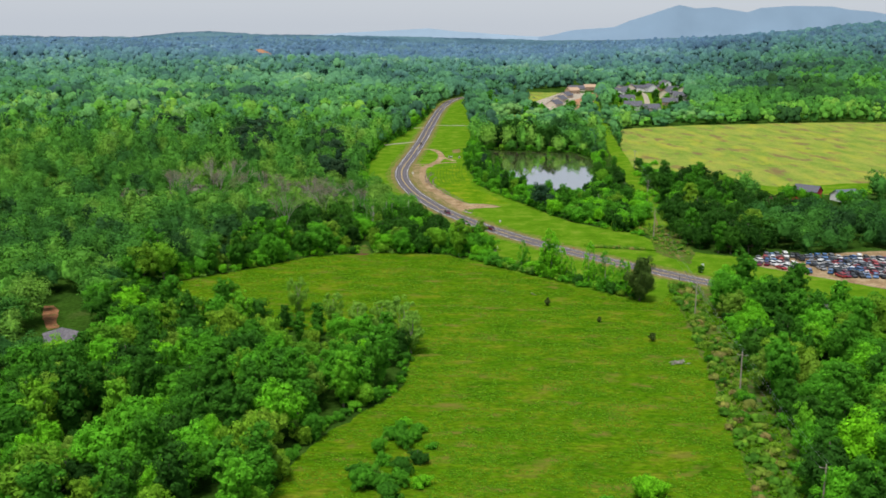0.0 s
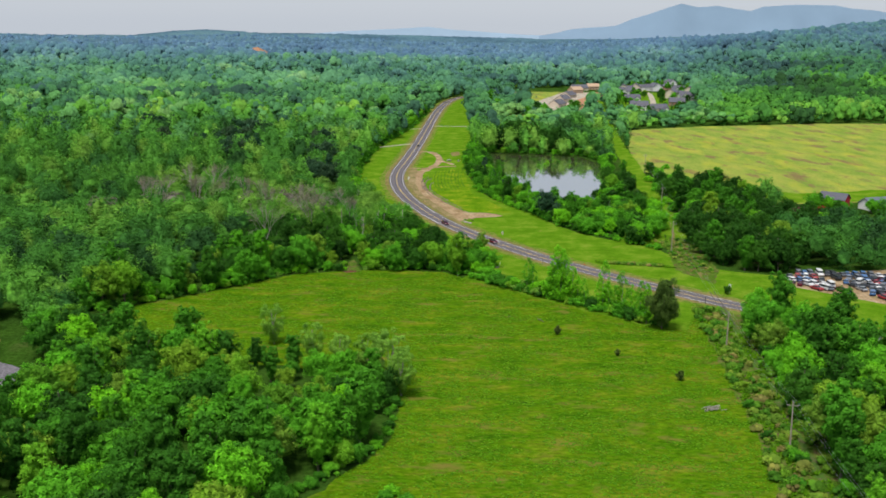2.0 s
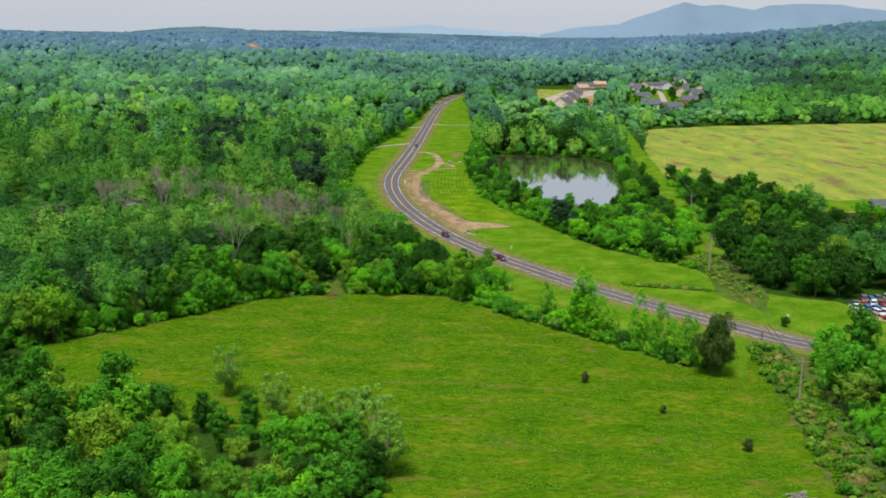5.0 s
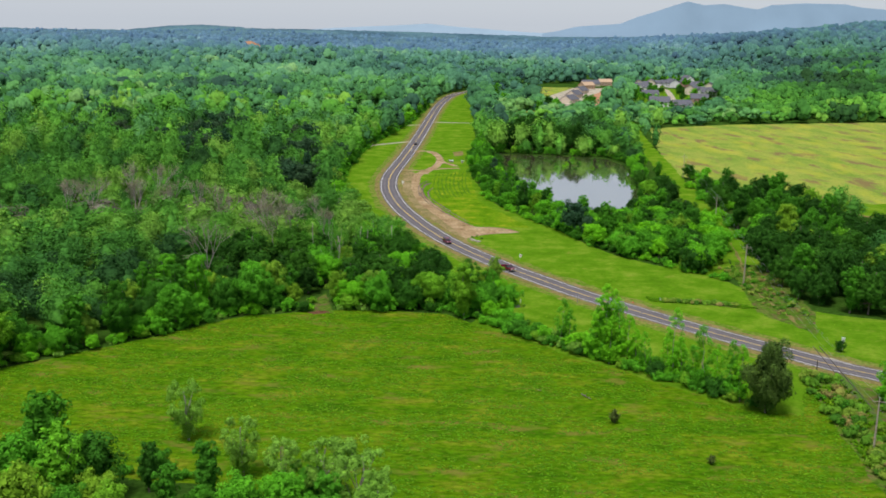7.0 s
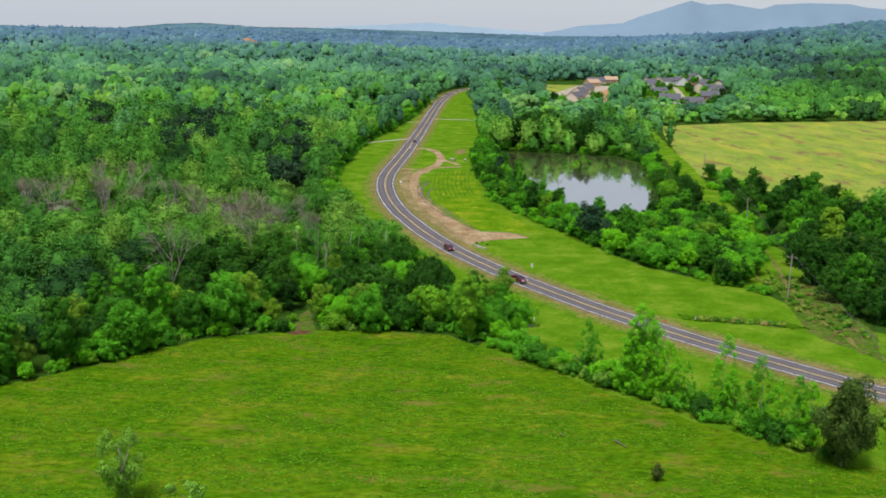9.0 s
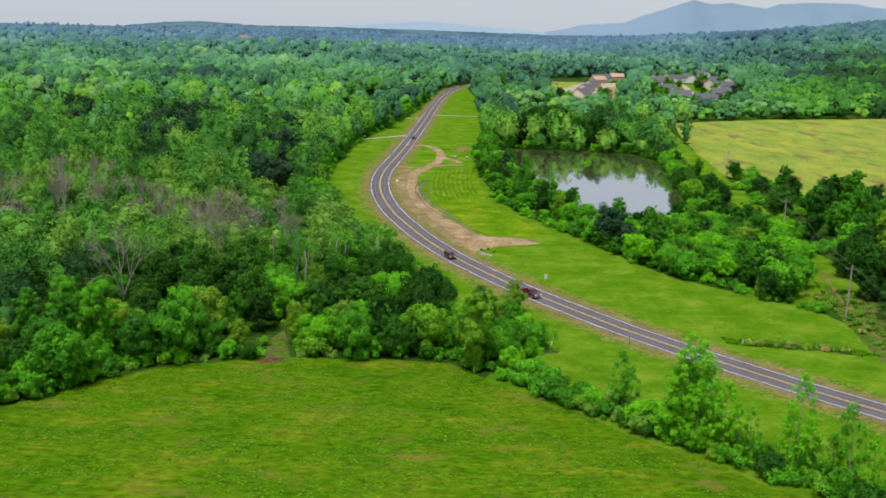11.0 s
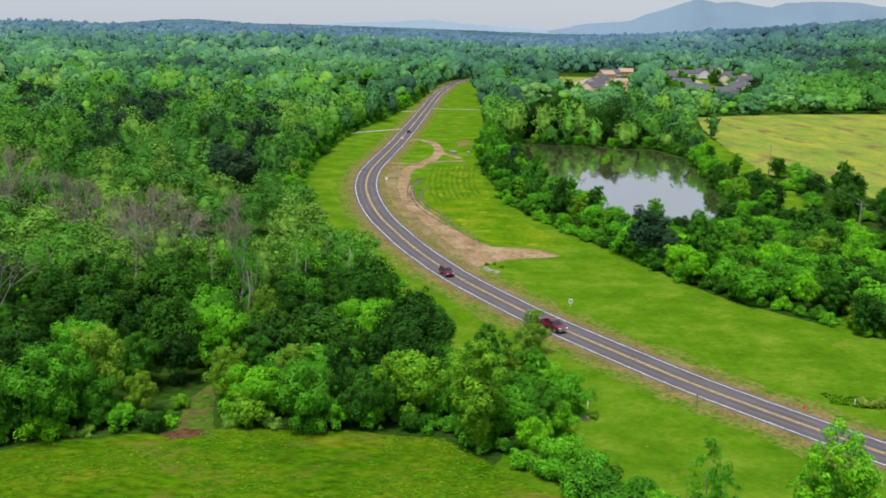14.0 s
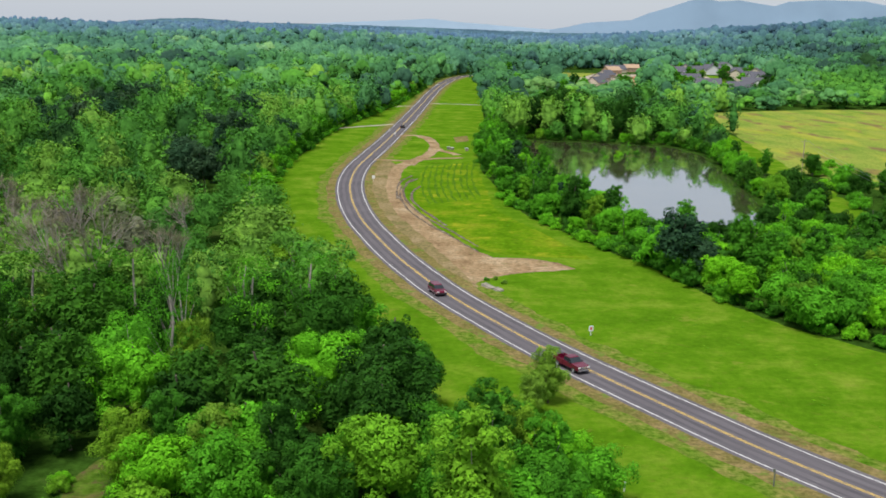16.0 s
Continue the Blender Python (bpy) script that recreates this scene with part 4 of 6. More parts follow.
for k in range(10):
    plant(pick.choice(("weed", "hedge")), pick.choice((-30.6, -24.0)) + pick.uniform(-0.8, 0.8), pick.uniform(395, 407), pick.uniform(0.3, 0.6))
for px, py in ((-29.9, 443.9), (-27, 437.9), (-46.8, 440.4), (-35.7, 447.1), (-18.4, 441.9), (-25.9, 429.3), (-42.4, 455.6), (-11.6, 447.7), (-21.4, 452.3)):
    plant("sparse", px, py, 1.1)
# hedgerow between meadow and road
row = spline([(15.1, 385.5), (24.4, 374.8), (35.7, 363.1), (49.4, 348.4), (63.1, 333.4), (67.4, 329.5)], 2.4)
for k, p in enumerate(row):
    u = pick.uniform(0, 1)
    plant("shrub_pale" if 6 < k < 13 and u < 0.5 else "shrub_bright" if u < 0.45 else "shrub", p.x + pick.uniform(-1, 1), p.y + pick.uniform(-1, 1), pick.uniform(0.9, 1.4))
for k, p in enumerate(spline([(17.1, 389.2), (25.3, 378.3), (36.7, 366.7), (50.4, 351.9), (64.2, 337)], 3.0)):
    plant(pick.choice(("shrub", "shrub_bright", "shrub_pale")), p.x + pick.uniform(-1, 1), p.y + pick.uniform(-1, 1), pick.uniform(0.8, 1.5 - 0.02 * k), flat=1.3)
for px, py, k in ((39.4, 359.7, 1.3), (40.5, 358.2, 1.45), (42, 356.8, 1.35), (43.4, 356.4, 1.15), (44.7, 353.8, 1.05), (40.9, 360.5, 1.1), (46.2, 352.4, 0.8), (48.3, 351, 0.75), (53, 346.7, 1.2), (54.6, 345.2, 0.85), (56.2, 342.6, 0.7), (58.3, 340.1, 1.15), (59.9, 338, 0.75), (62.6, 335.6, 1.05), (64.2, 333.3, 0.95), (32.1, 369.3, 0.9), (33.6, 367.3, 0.7)):
    plant("sapling", px, py, k * 1.22)
    plant("sapling", px + pick.uniform(-1.2, 1.2), py + pick.uniform(-1.2, 1.2), k * 0.8)
for px, py, k in ((40.4, 358.8, 0.9), (43, 356.4, 0.8), (38.3, 361.3, 0.75), (57.8, 340.6, 0.6), (63.1, 334.5, 0.65), (34.7, 365.2, 0.7), (28.5, 372.1, 0.6), (22.3, 381.2, 0.65), (19.2, 385.1, 0.75)):
    plant("bushy_bright", px, py, k)
for px, py in ((115.5, 294), (119.4, 298.8), (125.4, 307.4), (128.5, 301.3), (127.8, 284.2)):
    plant("pine", px, py, 0.48)
plant("copper", *COPPER_AT, 1.1)
plant("rusty", 67.2, 327, 1.02, flat=1.22)
# single shrubs
for px, py, k, key in ((36.6, 320.3, 0.2, "rusty"), (50.3, 302, 0.16, "rusty"), (62.5, 282.4, 0.2, "rusty"), (-5.2, 217.8, 1.0, "shrub_bright"), (-2.2, 213.6, 0.9, "shrub"), (-8.1, 210.7, 0.8, "shrub_pale"), (-9, 197, 1.2, "shrub_bright"),
                       (-5.1, 193, 1.3, "shrub"), (-2.2, 197.7, 1.1, "shrub"), (-11, 187.9, 1.2, "shrub_pale"), (-1.2, 186.7, 1.2, "shrub_bright"), (-7.1, 180.4, 1.3, "shrub"), (0.7, 204.9, 0.7, "shrub"), (32.8, 175.2, 1.6, "shrub_bright"),
                       (37.9, 172.2, 1.4, "shrub_bright"), (96.8, 367.2, 0.24, "deep"), (19.9, 431, 0.62, "hi_olive"), (17.8, 426.6, 0.5, "hi_olive"), (21.5, 403, 0.78, "hi_bright"), (17.9, 405.2, 0.85, "hi_bright"), (14.2, 415.8, 0.7, "hi_bright")):
    plant(key, px, py, k, flat=1.2 if py in (330.5, 335.9, 243) else 1.0)
for px, py, k in ((-5.5, 206, 0.62), (-8, 210, 0.5), (-3, 209.5, 0.5), (-6, 214, 0.45), (-10.5, 203, 0.5), (-12, 186, 0.7), (-8, 184, 0.6), (-5.5, 187, 0.55), (-14, 190, 0.5), (41, 181, 0.8), (44, 183, 0.6)):
    plant("bushy" if px < 0 else "bushy_bright", px, py, k)
for k in range(26):
    plant(pick.choice(("bushy", "bushy", "bushy_bright")), pick.uniform(163, 205), pick.uniform(480, 512), pick.uniform(0.4, 0.65))
for k in range(8):
    plant("bushy", pick.uniform(207, 232), pick.uniform(486, 520), pick.uniform(0.35, 0.5))
for k in range(14):
    plant(pick.choice(("shrub", "bushy", "shrub_bright")), pick.uniform(-101, -90), pick.uniform(251, 266), pick.uniform(0.5, 0.8))
# garden trees between the houses
for k in range(380):
    px, py = pick.uniform(168, 352), pick.uniform(1007, 1570)
    if inside(SUBURB, px, py) and min(math.hypot(px - q.x, py - q.y) for q in street) > 8 and all(math.hypot(px - a, py - b) > 11 and not (abs(px - a + 0.2 * (b - py)) < 9 and -26 < py - b < 0) for a, b, c in SPOTS):
        plant(pick.choice(("round", "bright", "tall", "deep", "round")), px, py, pick.uniform(0.5, 0.95))
for p in spline([(166, 1030), (190, 1040), (214, 1058), (238, 1084), (250, 1120)], 7.5):
    plant(pick.choice(("round", "deep", "tall")), p.x + pick.uniform(-2, 2), p.y + pick.uniform(-3, 3), pick.uniform(0.6, 0.85))
# bushes that hem the verge below the pond belt
hem = spline([(21.8, 587.1), (28.4, 556.9), (41.5, 519.9), (49.2, 500.8), (55.8, 479), (63.5, 465.5), (71.2, 456.6), (86.7, 436.3)], 3.2)
for p in hem:
    plant("hedge", p.x + pick.uniform(0, 2), p.y + pick.uniform(0, 2), pick.uniform(0.6, 1.1))
# leafy edge of the wood along the verge
hem = spline([(-1.7, 443), (-8.1, 472), (-20.3, 497.1), (-28.3, 517.2), (-34.5, 553.8), (-40.5, 595.5), (-43.8, 643.5), (-42.4, 699), (-40.1, 755.6), (-30.8, 831.1), (-20.6, 908.9), (-14.2, 988.5), (-7.7, 1073.3)], 5.0)
for p in hem:
    key = pick.choice(("bushy_bright", "bushy_bright", "bushy", "bright", "bright", "olive") if p.y > 560 else ("bushy_bright", "bushy", "sparse"))
    plant(key, p.x - pick.uniform(2.5, 5), p.y + pick.uniform(-2, 2), pick.uniform(0.75, 1.25) * (1 if "bushy" in key else 0.68))
    plant("hedge", p.x - pick.uniform(0, 1.5), p.y + pick.uniform(-2, 2), pick.uniform(0.7, 1.2))
# tall trees before the building site
for px, py, k in ((135, 1064.2, 1.2), (102.1, 1036.7, 1.1), (92.7, 1015.8, 1.05), (126.4, 1035.6, 1.0), (148.8, 1043.5, 1.0), (83.4, 995.3, 1.0), (62, 1120, 1.0), (56, 1150, 1.1)):
    plant(pick.choice(("tall", "round", "bright")), px, py, k)
# bushes that hem the near wood
hem = spline([(-32.2, 162.9), (-30.2, 182.5), (-26.3, 206.5), (-17.8, 224.1), (-8.2, 239.8), (-6.4, 264.4), (-11.4, 283.7), (-36.2, 293.5), (-68.5, 297.7), (-92.6, 310.2)], 3.4)
for p in hem:
    plant(pick.choice(("shrub", "shrub_bright", "shrub", "bushy")), p.x - pick.uniform(0, 2), p.y + pick.uniform(-1, 1), pick.uniform(0.6, 1.0))
for px, py, k in ((96.6, 333.8, 0.85), (101, 326.4, 0.95), (96.6, 320, 0.8), (104.3, 318.8, 0.9), (94.4, 309.4, 0.85)):
    plant("bright", px, py, k)
# bushes and dark trees that hang over the pond's far bank
for k, p in enumerate(spline([(26.4, 728.1), (31.6, 743.3), (53.5, 738.3), (75, 733.9), (97.3, 726.9), (104.5, 694.8), (100.9, 652.7), (94.9, 595.6)], 3.4)):
    plant(pick.choice(("bushy", "bushy", "bushy_bright", "shrub")), p.x + pick.uniform(0, 1.5), p.y + pick.uniform(0, 1.5), pick.uniform(0.5, 0.85))
for px, py, k in ((34.8, 757.7, 1.0), (45.7, 754.2, 1.45), (57.9, 753.5, 1.5), (69.3, 752.3, 1.35), (80.8, 748.6, 1.4), (93.7, 744.1, 1.0), (52.3, 772, 1.9), (60.5, 777, 1.8), (45, 768, 1.5), (75, 775, 1.45), (68, 790, 1.6)):
    plant("deep", px, py, k)
for k in range(16):
    plant(pick.choice(("shrub", "shrub_pale", "shrub")), pick.uniform(90, 103), pick.uniform(403, 456), pick.uniform(0.3, 0.55))
for px, py, k in ((191, 524.5, 0.95), (194, 523.5, 0.8), (188.5, 526, 1.0), (208, 524, 0.8), (212, 522, 0.85), (216, 525, 0.85)):
    plant("bushy", px, py, k)
# leafy bushes that close in on the railway
for p in spline([(82, 446), (88, 453), (92, 463), (95, 474), (97.5, 486), (100, 500), (102, 516)], 3.6):
    key = pick.choice(("bushy_bright", "bushy_bright", "bushy", "bright"))
    plant(key, p.x + pick.uniform(-2.5, 1.0), p.y + pick.uniform(-1.5, 1.5), pick.uniform(0.85, 1.25) * (0.62 if key == "bright" else 1.0))
# bushes standing in the shallow end of the pond
for k in range(15):
    plant(pick.choice(("shrub", "shrub_bright", "shrub_pale")), pick.uniform(62, 89), pick.uniform(677, 700), pick.uniform(0.35, 0.75))
plant("sapling", 73.9, 689.7, 0.5)
plant("sapling", 84.4, 688.7, 0.45)
for k in range(30):
    q = pick.choice([p for p in rail_line if 493 < p.y < 670])
    plant("hedge", q.x + pick.uniform(3, 24), q.y + pick.uniform(-2, 2), pick.uniform(0.9, 1.6))
for px, py, k in ((180.4, 510.9, 0.7), (186.5, 524, 0.62), (183, 528, 0.7), (189, 520.5, 0.55), (178, 520, 0.75), (205, 519, 0.6), (211, 521, 0.55), (217, 523, 0.65)):
    plant(pick.choice(("round", "bright", "bushy")), px, py, k)
for px, py in ((23, 401.6), (25.7, 402.5), (24.4, 404.1), (14.7, 493.6), (17.8, 491.5), (16.3, 494.4)):
    plant("weed", px, py, pick.uniform(0.22, 0.34))
for k in range(34):
    q = pick.choice([p for p in rail_line if 155 < p.y < 338])
    plant(pick.choice(("bushy", "bushy_bright", "bushy", "sapling")), q.x + pick.uniform(2.2, 6.0), q.y + pick.uniform(-2, 2), pick.uniform(0.5, 1.0))
# weeds and bushes along the railway
for k in range(120):
    q = pick.choice([p for p in rail_line if 155 < p.y < 346])
    plant("weed", q.x + pick.choice((-1, -1, -1, 0.6)) * pick.uniform(1.6, 9.0), q.y + pick.uniform(-2, 2), pick.choice((0.25, 0.35, 0.5, 0.8)) * pick.uniform(0.8, 1.2))


# woods farther off, joined
def woods(name, label, places, n, size, mat, high, seed, tints=None, broad=0.36, category="woods"):
    """Many crowns in one mesh, each of leaf sprays on its lobes and on a darker heart."""
    rng = np.random.default_rng(seed)
    temps = []
    for k in range(8):
        wide = high * broad * (1.1, 0.9, 1.0, 1.15, 0.8, 1.05, 0.9, 1.08)[k]
        shape = ("round", "tall", "bushy", "round", "tall", "round", "tall", "bushy")[k]
        wide *= 1.15 if shape == "tall" else 0.88
        lobes = lobes_of(rng, shape, high, wide)
        lobes[:, 3] *= 1.3
        # few leaves, more solid lumps with distance
        if n >= 400:
            v, f, nrm = join(spray(rng, lobes, n, size, up=0.35, loose=0.4, rounded=0.55), knob(rng, heart(shape, high, wide) * np.array([0.9, 0.9, 0.98, 0.86]), 2))
        elif n >= 40:
            v, f, nrm = join(spray(rng, lobes, n, size, up=0.35, loose=0.28, rounded=0.75), knob(rng, lobes[::6] * np.array([0.75, 0.75, 1, 1.6])))
        else:
            v, f, nrm = knob(rng, lobes[:n] * np.array([0.75, 0.75, 1, 1.9]))
        v[:, 2] = np.maximum(v[:, 2], 0.05)
        temps.append((v, f, nrm))
    vs, fs, ts, ns, base = [], [], [], [], 0
    for px, py in places:
        v, f, nrm = temps[rng.integers(8)]
        g, s = rng.uniform(0, 6.28), rng.choice((rng.uniform(0.6, 0.9), rng.uniform(0.9, 1.25), rng.uniform(1.15, 1.5)))
        c, d = math.cos(g) * s, math.sin(g) * s
        w = np.empty_like(v)
        w[:, 0], w[:, 1] = v[:, 0] * c - v[:, 1] * d + px, v[:, 0] * d + v[:, 1] * c + py
        w[:, 2] = v[:, 2] * s * rng.uniform(0.88, 1.1)
        if any(inside(q, px, py) for q in LOW) or py < 560 and s > 1.1:
            w[:, 2] *= 0.75 if py < 600 else 0.62
        vs.append(w)
        ns.append(np.stack([nrm[:, 0] * c - nrm[:, 1] * d, nrm[:, 0] * d + nrm[:, 1] * c, nrm[:, 2] * s], 1) / s)
        fs.append(f + base)
        ts.append(np.full(len(f), rng.uniform() if tints is None else tints(rng, px, py)))
        base += len(v)
    v = np.concatenate(vs)
    xy = np.array(places)
    lift = np.repeat(rise(xy[:, 0], xy[:, 1]), [len(q) for q in vs])
    v[:, 2] += lift
    ob = new(name, mesh_of(name, v, np.concatenate(fs), mat, np.concatenate(ts), np.concatenate(ns)))
    return tagged(ob, label, category, kind="stuff")


LOW = [[(153.4, 416.6), (155.3, 507.9), (254.3, 529.7), (248.3, 433.3)], [(131.2, 899.1), (392, 1026.9), (393.4, 1115.5), (259.5, 1127.7), (196.1, 1092.7), (169.3, 1020.8)], [(45, 850), (133.1, 850.5), (143.8, 1045.8), (98, 1100), (62, 1260), (50, 1240)]]


def patch_tint(rng, px, py):
    """Tones drift from stand to stand and jump from tree to tree."""
    return min(0.88, max(0.05, 0.5 + 0.45 * noise.noise((px * 0.02, py * 0.014, 4.0)) + rng.normal(0, 0.25)))


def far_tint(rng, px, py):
    """Quieter tones in the far stands, darker towards the right-hand hill."""
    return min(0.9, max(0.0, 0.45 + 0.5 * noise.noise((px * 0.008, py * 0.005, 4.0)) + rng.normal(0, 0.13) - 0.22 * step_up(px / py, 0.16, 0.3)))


def tint_mid(rng, px, py):
    """Duller, greyer trees in the damp wood; brighter along the verge, darker on the right."""
    if inside([(-142.5, 473.1), (-39.1, 481.6), (-39.8, 525.2), (-141.7, 537.9)], px, py) and rng.uniform() < 0.3:
        return rng.uniform(0.92, 0.97)
    if py > 452 and -75 < px < -11:
        return min(0.9, patch_tint(rng, px, py) + 0.2)
    return patch_tint(rng, px, py) * (0.6 if px > 90 and py < 490 else 1.0)


x, y, rng = scatter(-420, 470, 480, 860, 12.6, 2)
ok = woods_at(x, y, 0.4) & ~inside(BELT, x, y)
places = [p for p in mid_left + list(zip(x[ok], y[ok])) if all(math.hypot(p[0] - a, p[1] - b) > 7 for a, b in PINES)]
right = [p for p in places if 90 < p[0] < 160 and 460 < p[1] < 690]
places = [p for p in places if p not in right]
for px, py in right:
    key = pick.choice(("deep", "deep", "deep", "deep", "tall", "round") if py < 595 else ("round", "bright", "tall", "deep", "bushy_bright"))
    plant(key, float(px), float(py), pick.uniform(0.8, 1.15) if py < 595 else pick.uniform(0.6, 0.9))
tiers = ([p for p in places if p[1] < 560 and p[0] < 60], [p for p in places if 560 <= p[1] < 690 and p[0] < 130 or p[1] < 560 and p[0] >= 60], [])
tiers[2].extend(p for p in places if p not in tiers[0] and p not in tiers[1])
woods("woodland", "dense mixed broadleaf woodland in spring leaf", tiers[0], 1500, 0.46, WOODS, 13.5, 3, tint_mid)
woods("woodland", "dense mixed broadleaf woodland round the bend", tiers[1], 1100, 0.52, WOODS, 14.2, 23, tint_mid)


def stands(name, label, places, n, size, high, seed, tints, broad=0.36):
    """Stands with haze painted into their leaf colour, green to blue-green with distance."""
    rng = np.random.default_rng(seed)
    # haze step by distance, eased on the right-hand hill
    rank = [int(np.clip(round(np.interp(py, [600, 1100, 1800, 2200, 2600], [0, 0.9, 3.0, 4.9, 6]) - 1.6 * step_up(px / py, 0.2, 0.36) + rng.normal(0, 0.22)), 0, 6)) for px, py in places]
    for k, mat in enumerate(HAZED_LEAF):
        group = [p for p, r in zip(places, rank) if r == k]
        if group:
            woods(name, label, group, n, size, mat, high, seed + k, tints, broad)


RANKS = [(860, 1090, 13.5, 170, 1.1, 15.0, 4, "dense mixed woodland farther up the valley"), (1090, 1430, 15.0, 90, 1.3, 15.0, 5, "distant mixed woodland up the valley"),
         (1430, 1850, 17.0, 44, 1.7, 15.5, 6, "far woods that fill the valley"), (1850, 2600, 20.0, 6, 2.2, 15.5, 9, "far woods that cover the hillsides"), (2600, 3900, 27.0, 3, 1.0, 14.0, 10, "far hazy woods on the last hills")]
# blue haze painted into the colour of the last wooded hills
HAZED_CANOPY = leaf_mat("hazed_ridge_foliage", [(0.0, (0.05, 0.1, 0.14)), (0.5, (0.072, 0.142, 0.182)), (1.0, (0.098, 0.185, 0.21))], False, 0.1, 0.1)
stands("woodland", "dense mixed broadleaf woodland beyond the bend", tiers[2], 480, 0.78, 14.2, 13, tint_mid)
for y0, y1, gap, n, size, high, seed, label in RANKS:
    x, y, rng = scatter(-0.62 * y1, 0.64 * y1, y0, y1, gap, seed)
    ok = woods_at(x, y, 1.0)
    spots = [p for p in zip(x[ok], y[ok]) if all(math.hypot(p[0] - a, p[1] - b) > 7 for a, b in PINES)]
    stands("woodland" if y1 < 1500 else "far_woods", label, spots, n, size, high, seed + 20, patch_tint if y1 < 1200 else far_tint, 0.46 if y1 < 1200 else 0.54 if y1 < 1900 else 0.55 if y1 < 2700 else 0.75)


def canopy():
    """The far canopy, a rough skin over the hills out to the horizon."""
    rng = np.random.default_rng(8)
    rad = np.geomspace(2450, 4920, 170)
    ang = np.radians(np.linspace(-36, 36, 330))
    r, g = np.meshgrid(rad, ang, indexing="ij")
    r = r + rng.uniform(-6, 6, r.shape)
    g = g + rng.uniform(-0.0015, 0.0015, g.shape)
    px, py = r * np.sin(g), r * np.cos(g)
    pz = rise(px, py) + 9 + rng.uniform(-4, 6, r.shape)
    n = r.shape[1]
    i, j = np.meshgrid(np.arange(r.shape[0] - 1), np.arange(n - 1), indexing="ij")
    a = i * n + j
    f = np.concatenate([np.stack([a, a + n, a + n + 1], -1).reshape(-1, 3), np.stack([a, a + n + 1, a + 1], -1).reshape(-1, 3)])
    cell = np.array([0.5 + 0.9 * noise.noise((a * 0.004, b * 0.002, 1.0)) + 0.4 * noise.noise((a * 0.02, b * 0.01, 3.0)) for a, b in zip(px[:-1, :-1].ravel(), py[:-1, :-1].ravel())])
    cell = np.clip(cell + rng.uniform(-0.2, 0.2, cell.shape), 0, 1)
    ob = new("far_canopy", mesh_of("far_canopy", np.stack([px, py, pz], -1).reshape(-1, 3), f[:, ::-1], HAZED_CANOPY, np.concatenate([cell, cell])))
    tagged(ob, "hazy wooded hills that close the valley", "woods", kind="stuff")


canopy()


def mountain(name, crest, mat, label, seed):
    """A far ridge of blue haze: a backdrop with a rough crest and a sloping face."""
    line = []
    for (x0, y0, z0), (x1, y1, z1) in zip(crest, crest[1:]):
        n = max(2, int(math.hypot(x1 - x0, y1 - y0) / 18))
        for k in range(n):
            t = k / n
            line.append((x0 + (x1 - x0) * t, y0 + (y1 - y0) * t, z0 + (z1 - z0) * t))
    line.append(crest[-1])
    bm, rows = bmesh.new(), []
    for k in range(7):
        s = k / 6
        ring = []
        for px, py, pz in line:
            j = noise.noise((px * 0.012, k * 0.7, seed)) * (9 * s + 2) + noise.noise((px * 0.05, k, seed)) * 2.5
            ring.append(bm.verts.new((px * (1 - 0.03 * s), py - 150 * s + j * 3, (pz + j * 0.5) * (1 - s) + -25 * s)))
        rows.append(ring)
    for r0, r1 in zip(rows, rows[1:]):
        for k in range(len(line) - 1):
            bm.faces.new((r0[k], r1[k], r1[k + 1], r0[k + 1]))
    tagged(new(name, bm_mesh(name, bm, mat, True)), label, "mountain", kind="structure")


# backdrop haze painted as a flat blue colour with a faint glow
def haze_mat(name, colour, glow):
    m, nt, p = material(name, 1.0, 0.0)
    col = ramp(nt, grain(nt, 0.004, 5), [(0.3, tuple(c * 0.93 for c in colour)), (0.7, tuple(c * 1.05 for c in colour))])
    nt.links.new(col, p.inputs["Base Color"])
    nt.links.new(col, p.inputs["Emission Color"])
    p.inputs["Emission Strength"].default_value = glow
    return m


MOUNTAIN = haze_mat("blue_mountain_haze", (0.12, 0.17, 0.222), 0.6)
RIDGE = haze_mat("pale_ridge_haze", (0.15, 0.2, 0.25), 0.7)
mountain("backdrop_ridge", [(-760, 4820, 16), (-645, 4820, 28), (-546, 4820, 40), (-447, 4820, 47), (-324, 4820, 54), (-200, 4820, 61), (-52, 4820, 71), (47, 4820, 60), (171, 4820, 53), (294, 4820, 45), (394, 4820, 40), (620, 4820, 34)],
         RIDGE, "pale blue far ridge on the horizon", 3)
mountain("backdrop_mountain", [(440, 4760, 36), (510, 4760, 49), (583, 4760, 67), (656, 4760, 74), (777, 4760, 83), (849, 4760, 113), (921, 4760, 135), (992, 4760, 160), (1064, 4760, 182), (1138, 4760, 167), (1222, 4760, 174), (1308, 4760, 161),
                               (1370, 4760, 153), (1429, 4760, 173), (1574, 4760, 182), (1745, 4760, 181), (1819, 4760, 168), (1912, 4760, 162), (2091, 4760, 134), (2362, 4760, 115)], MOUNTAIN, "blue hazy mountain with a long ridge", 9)

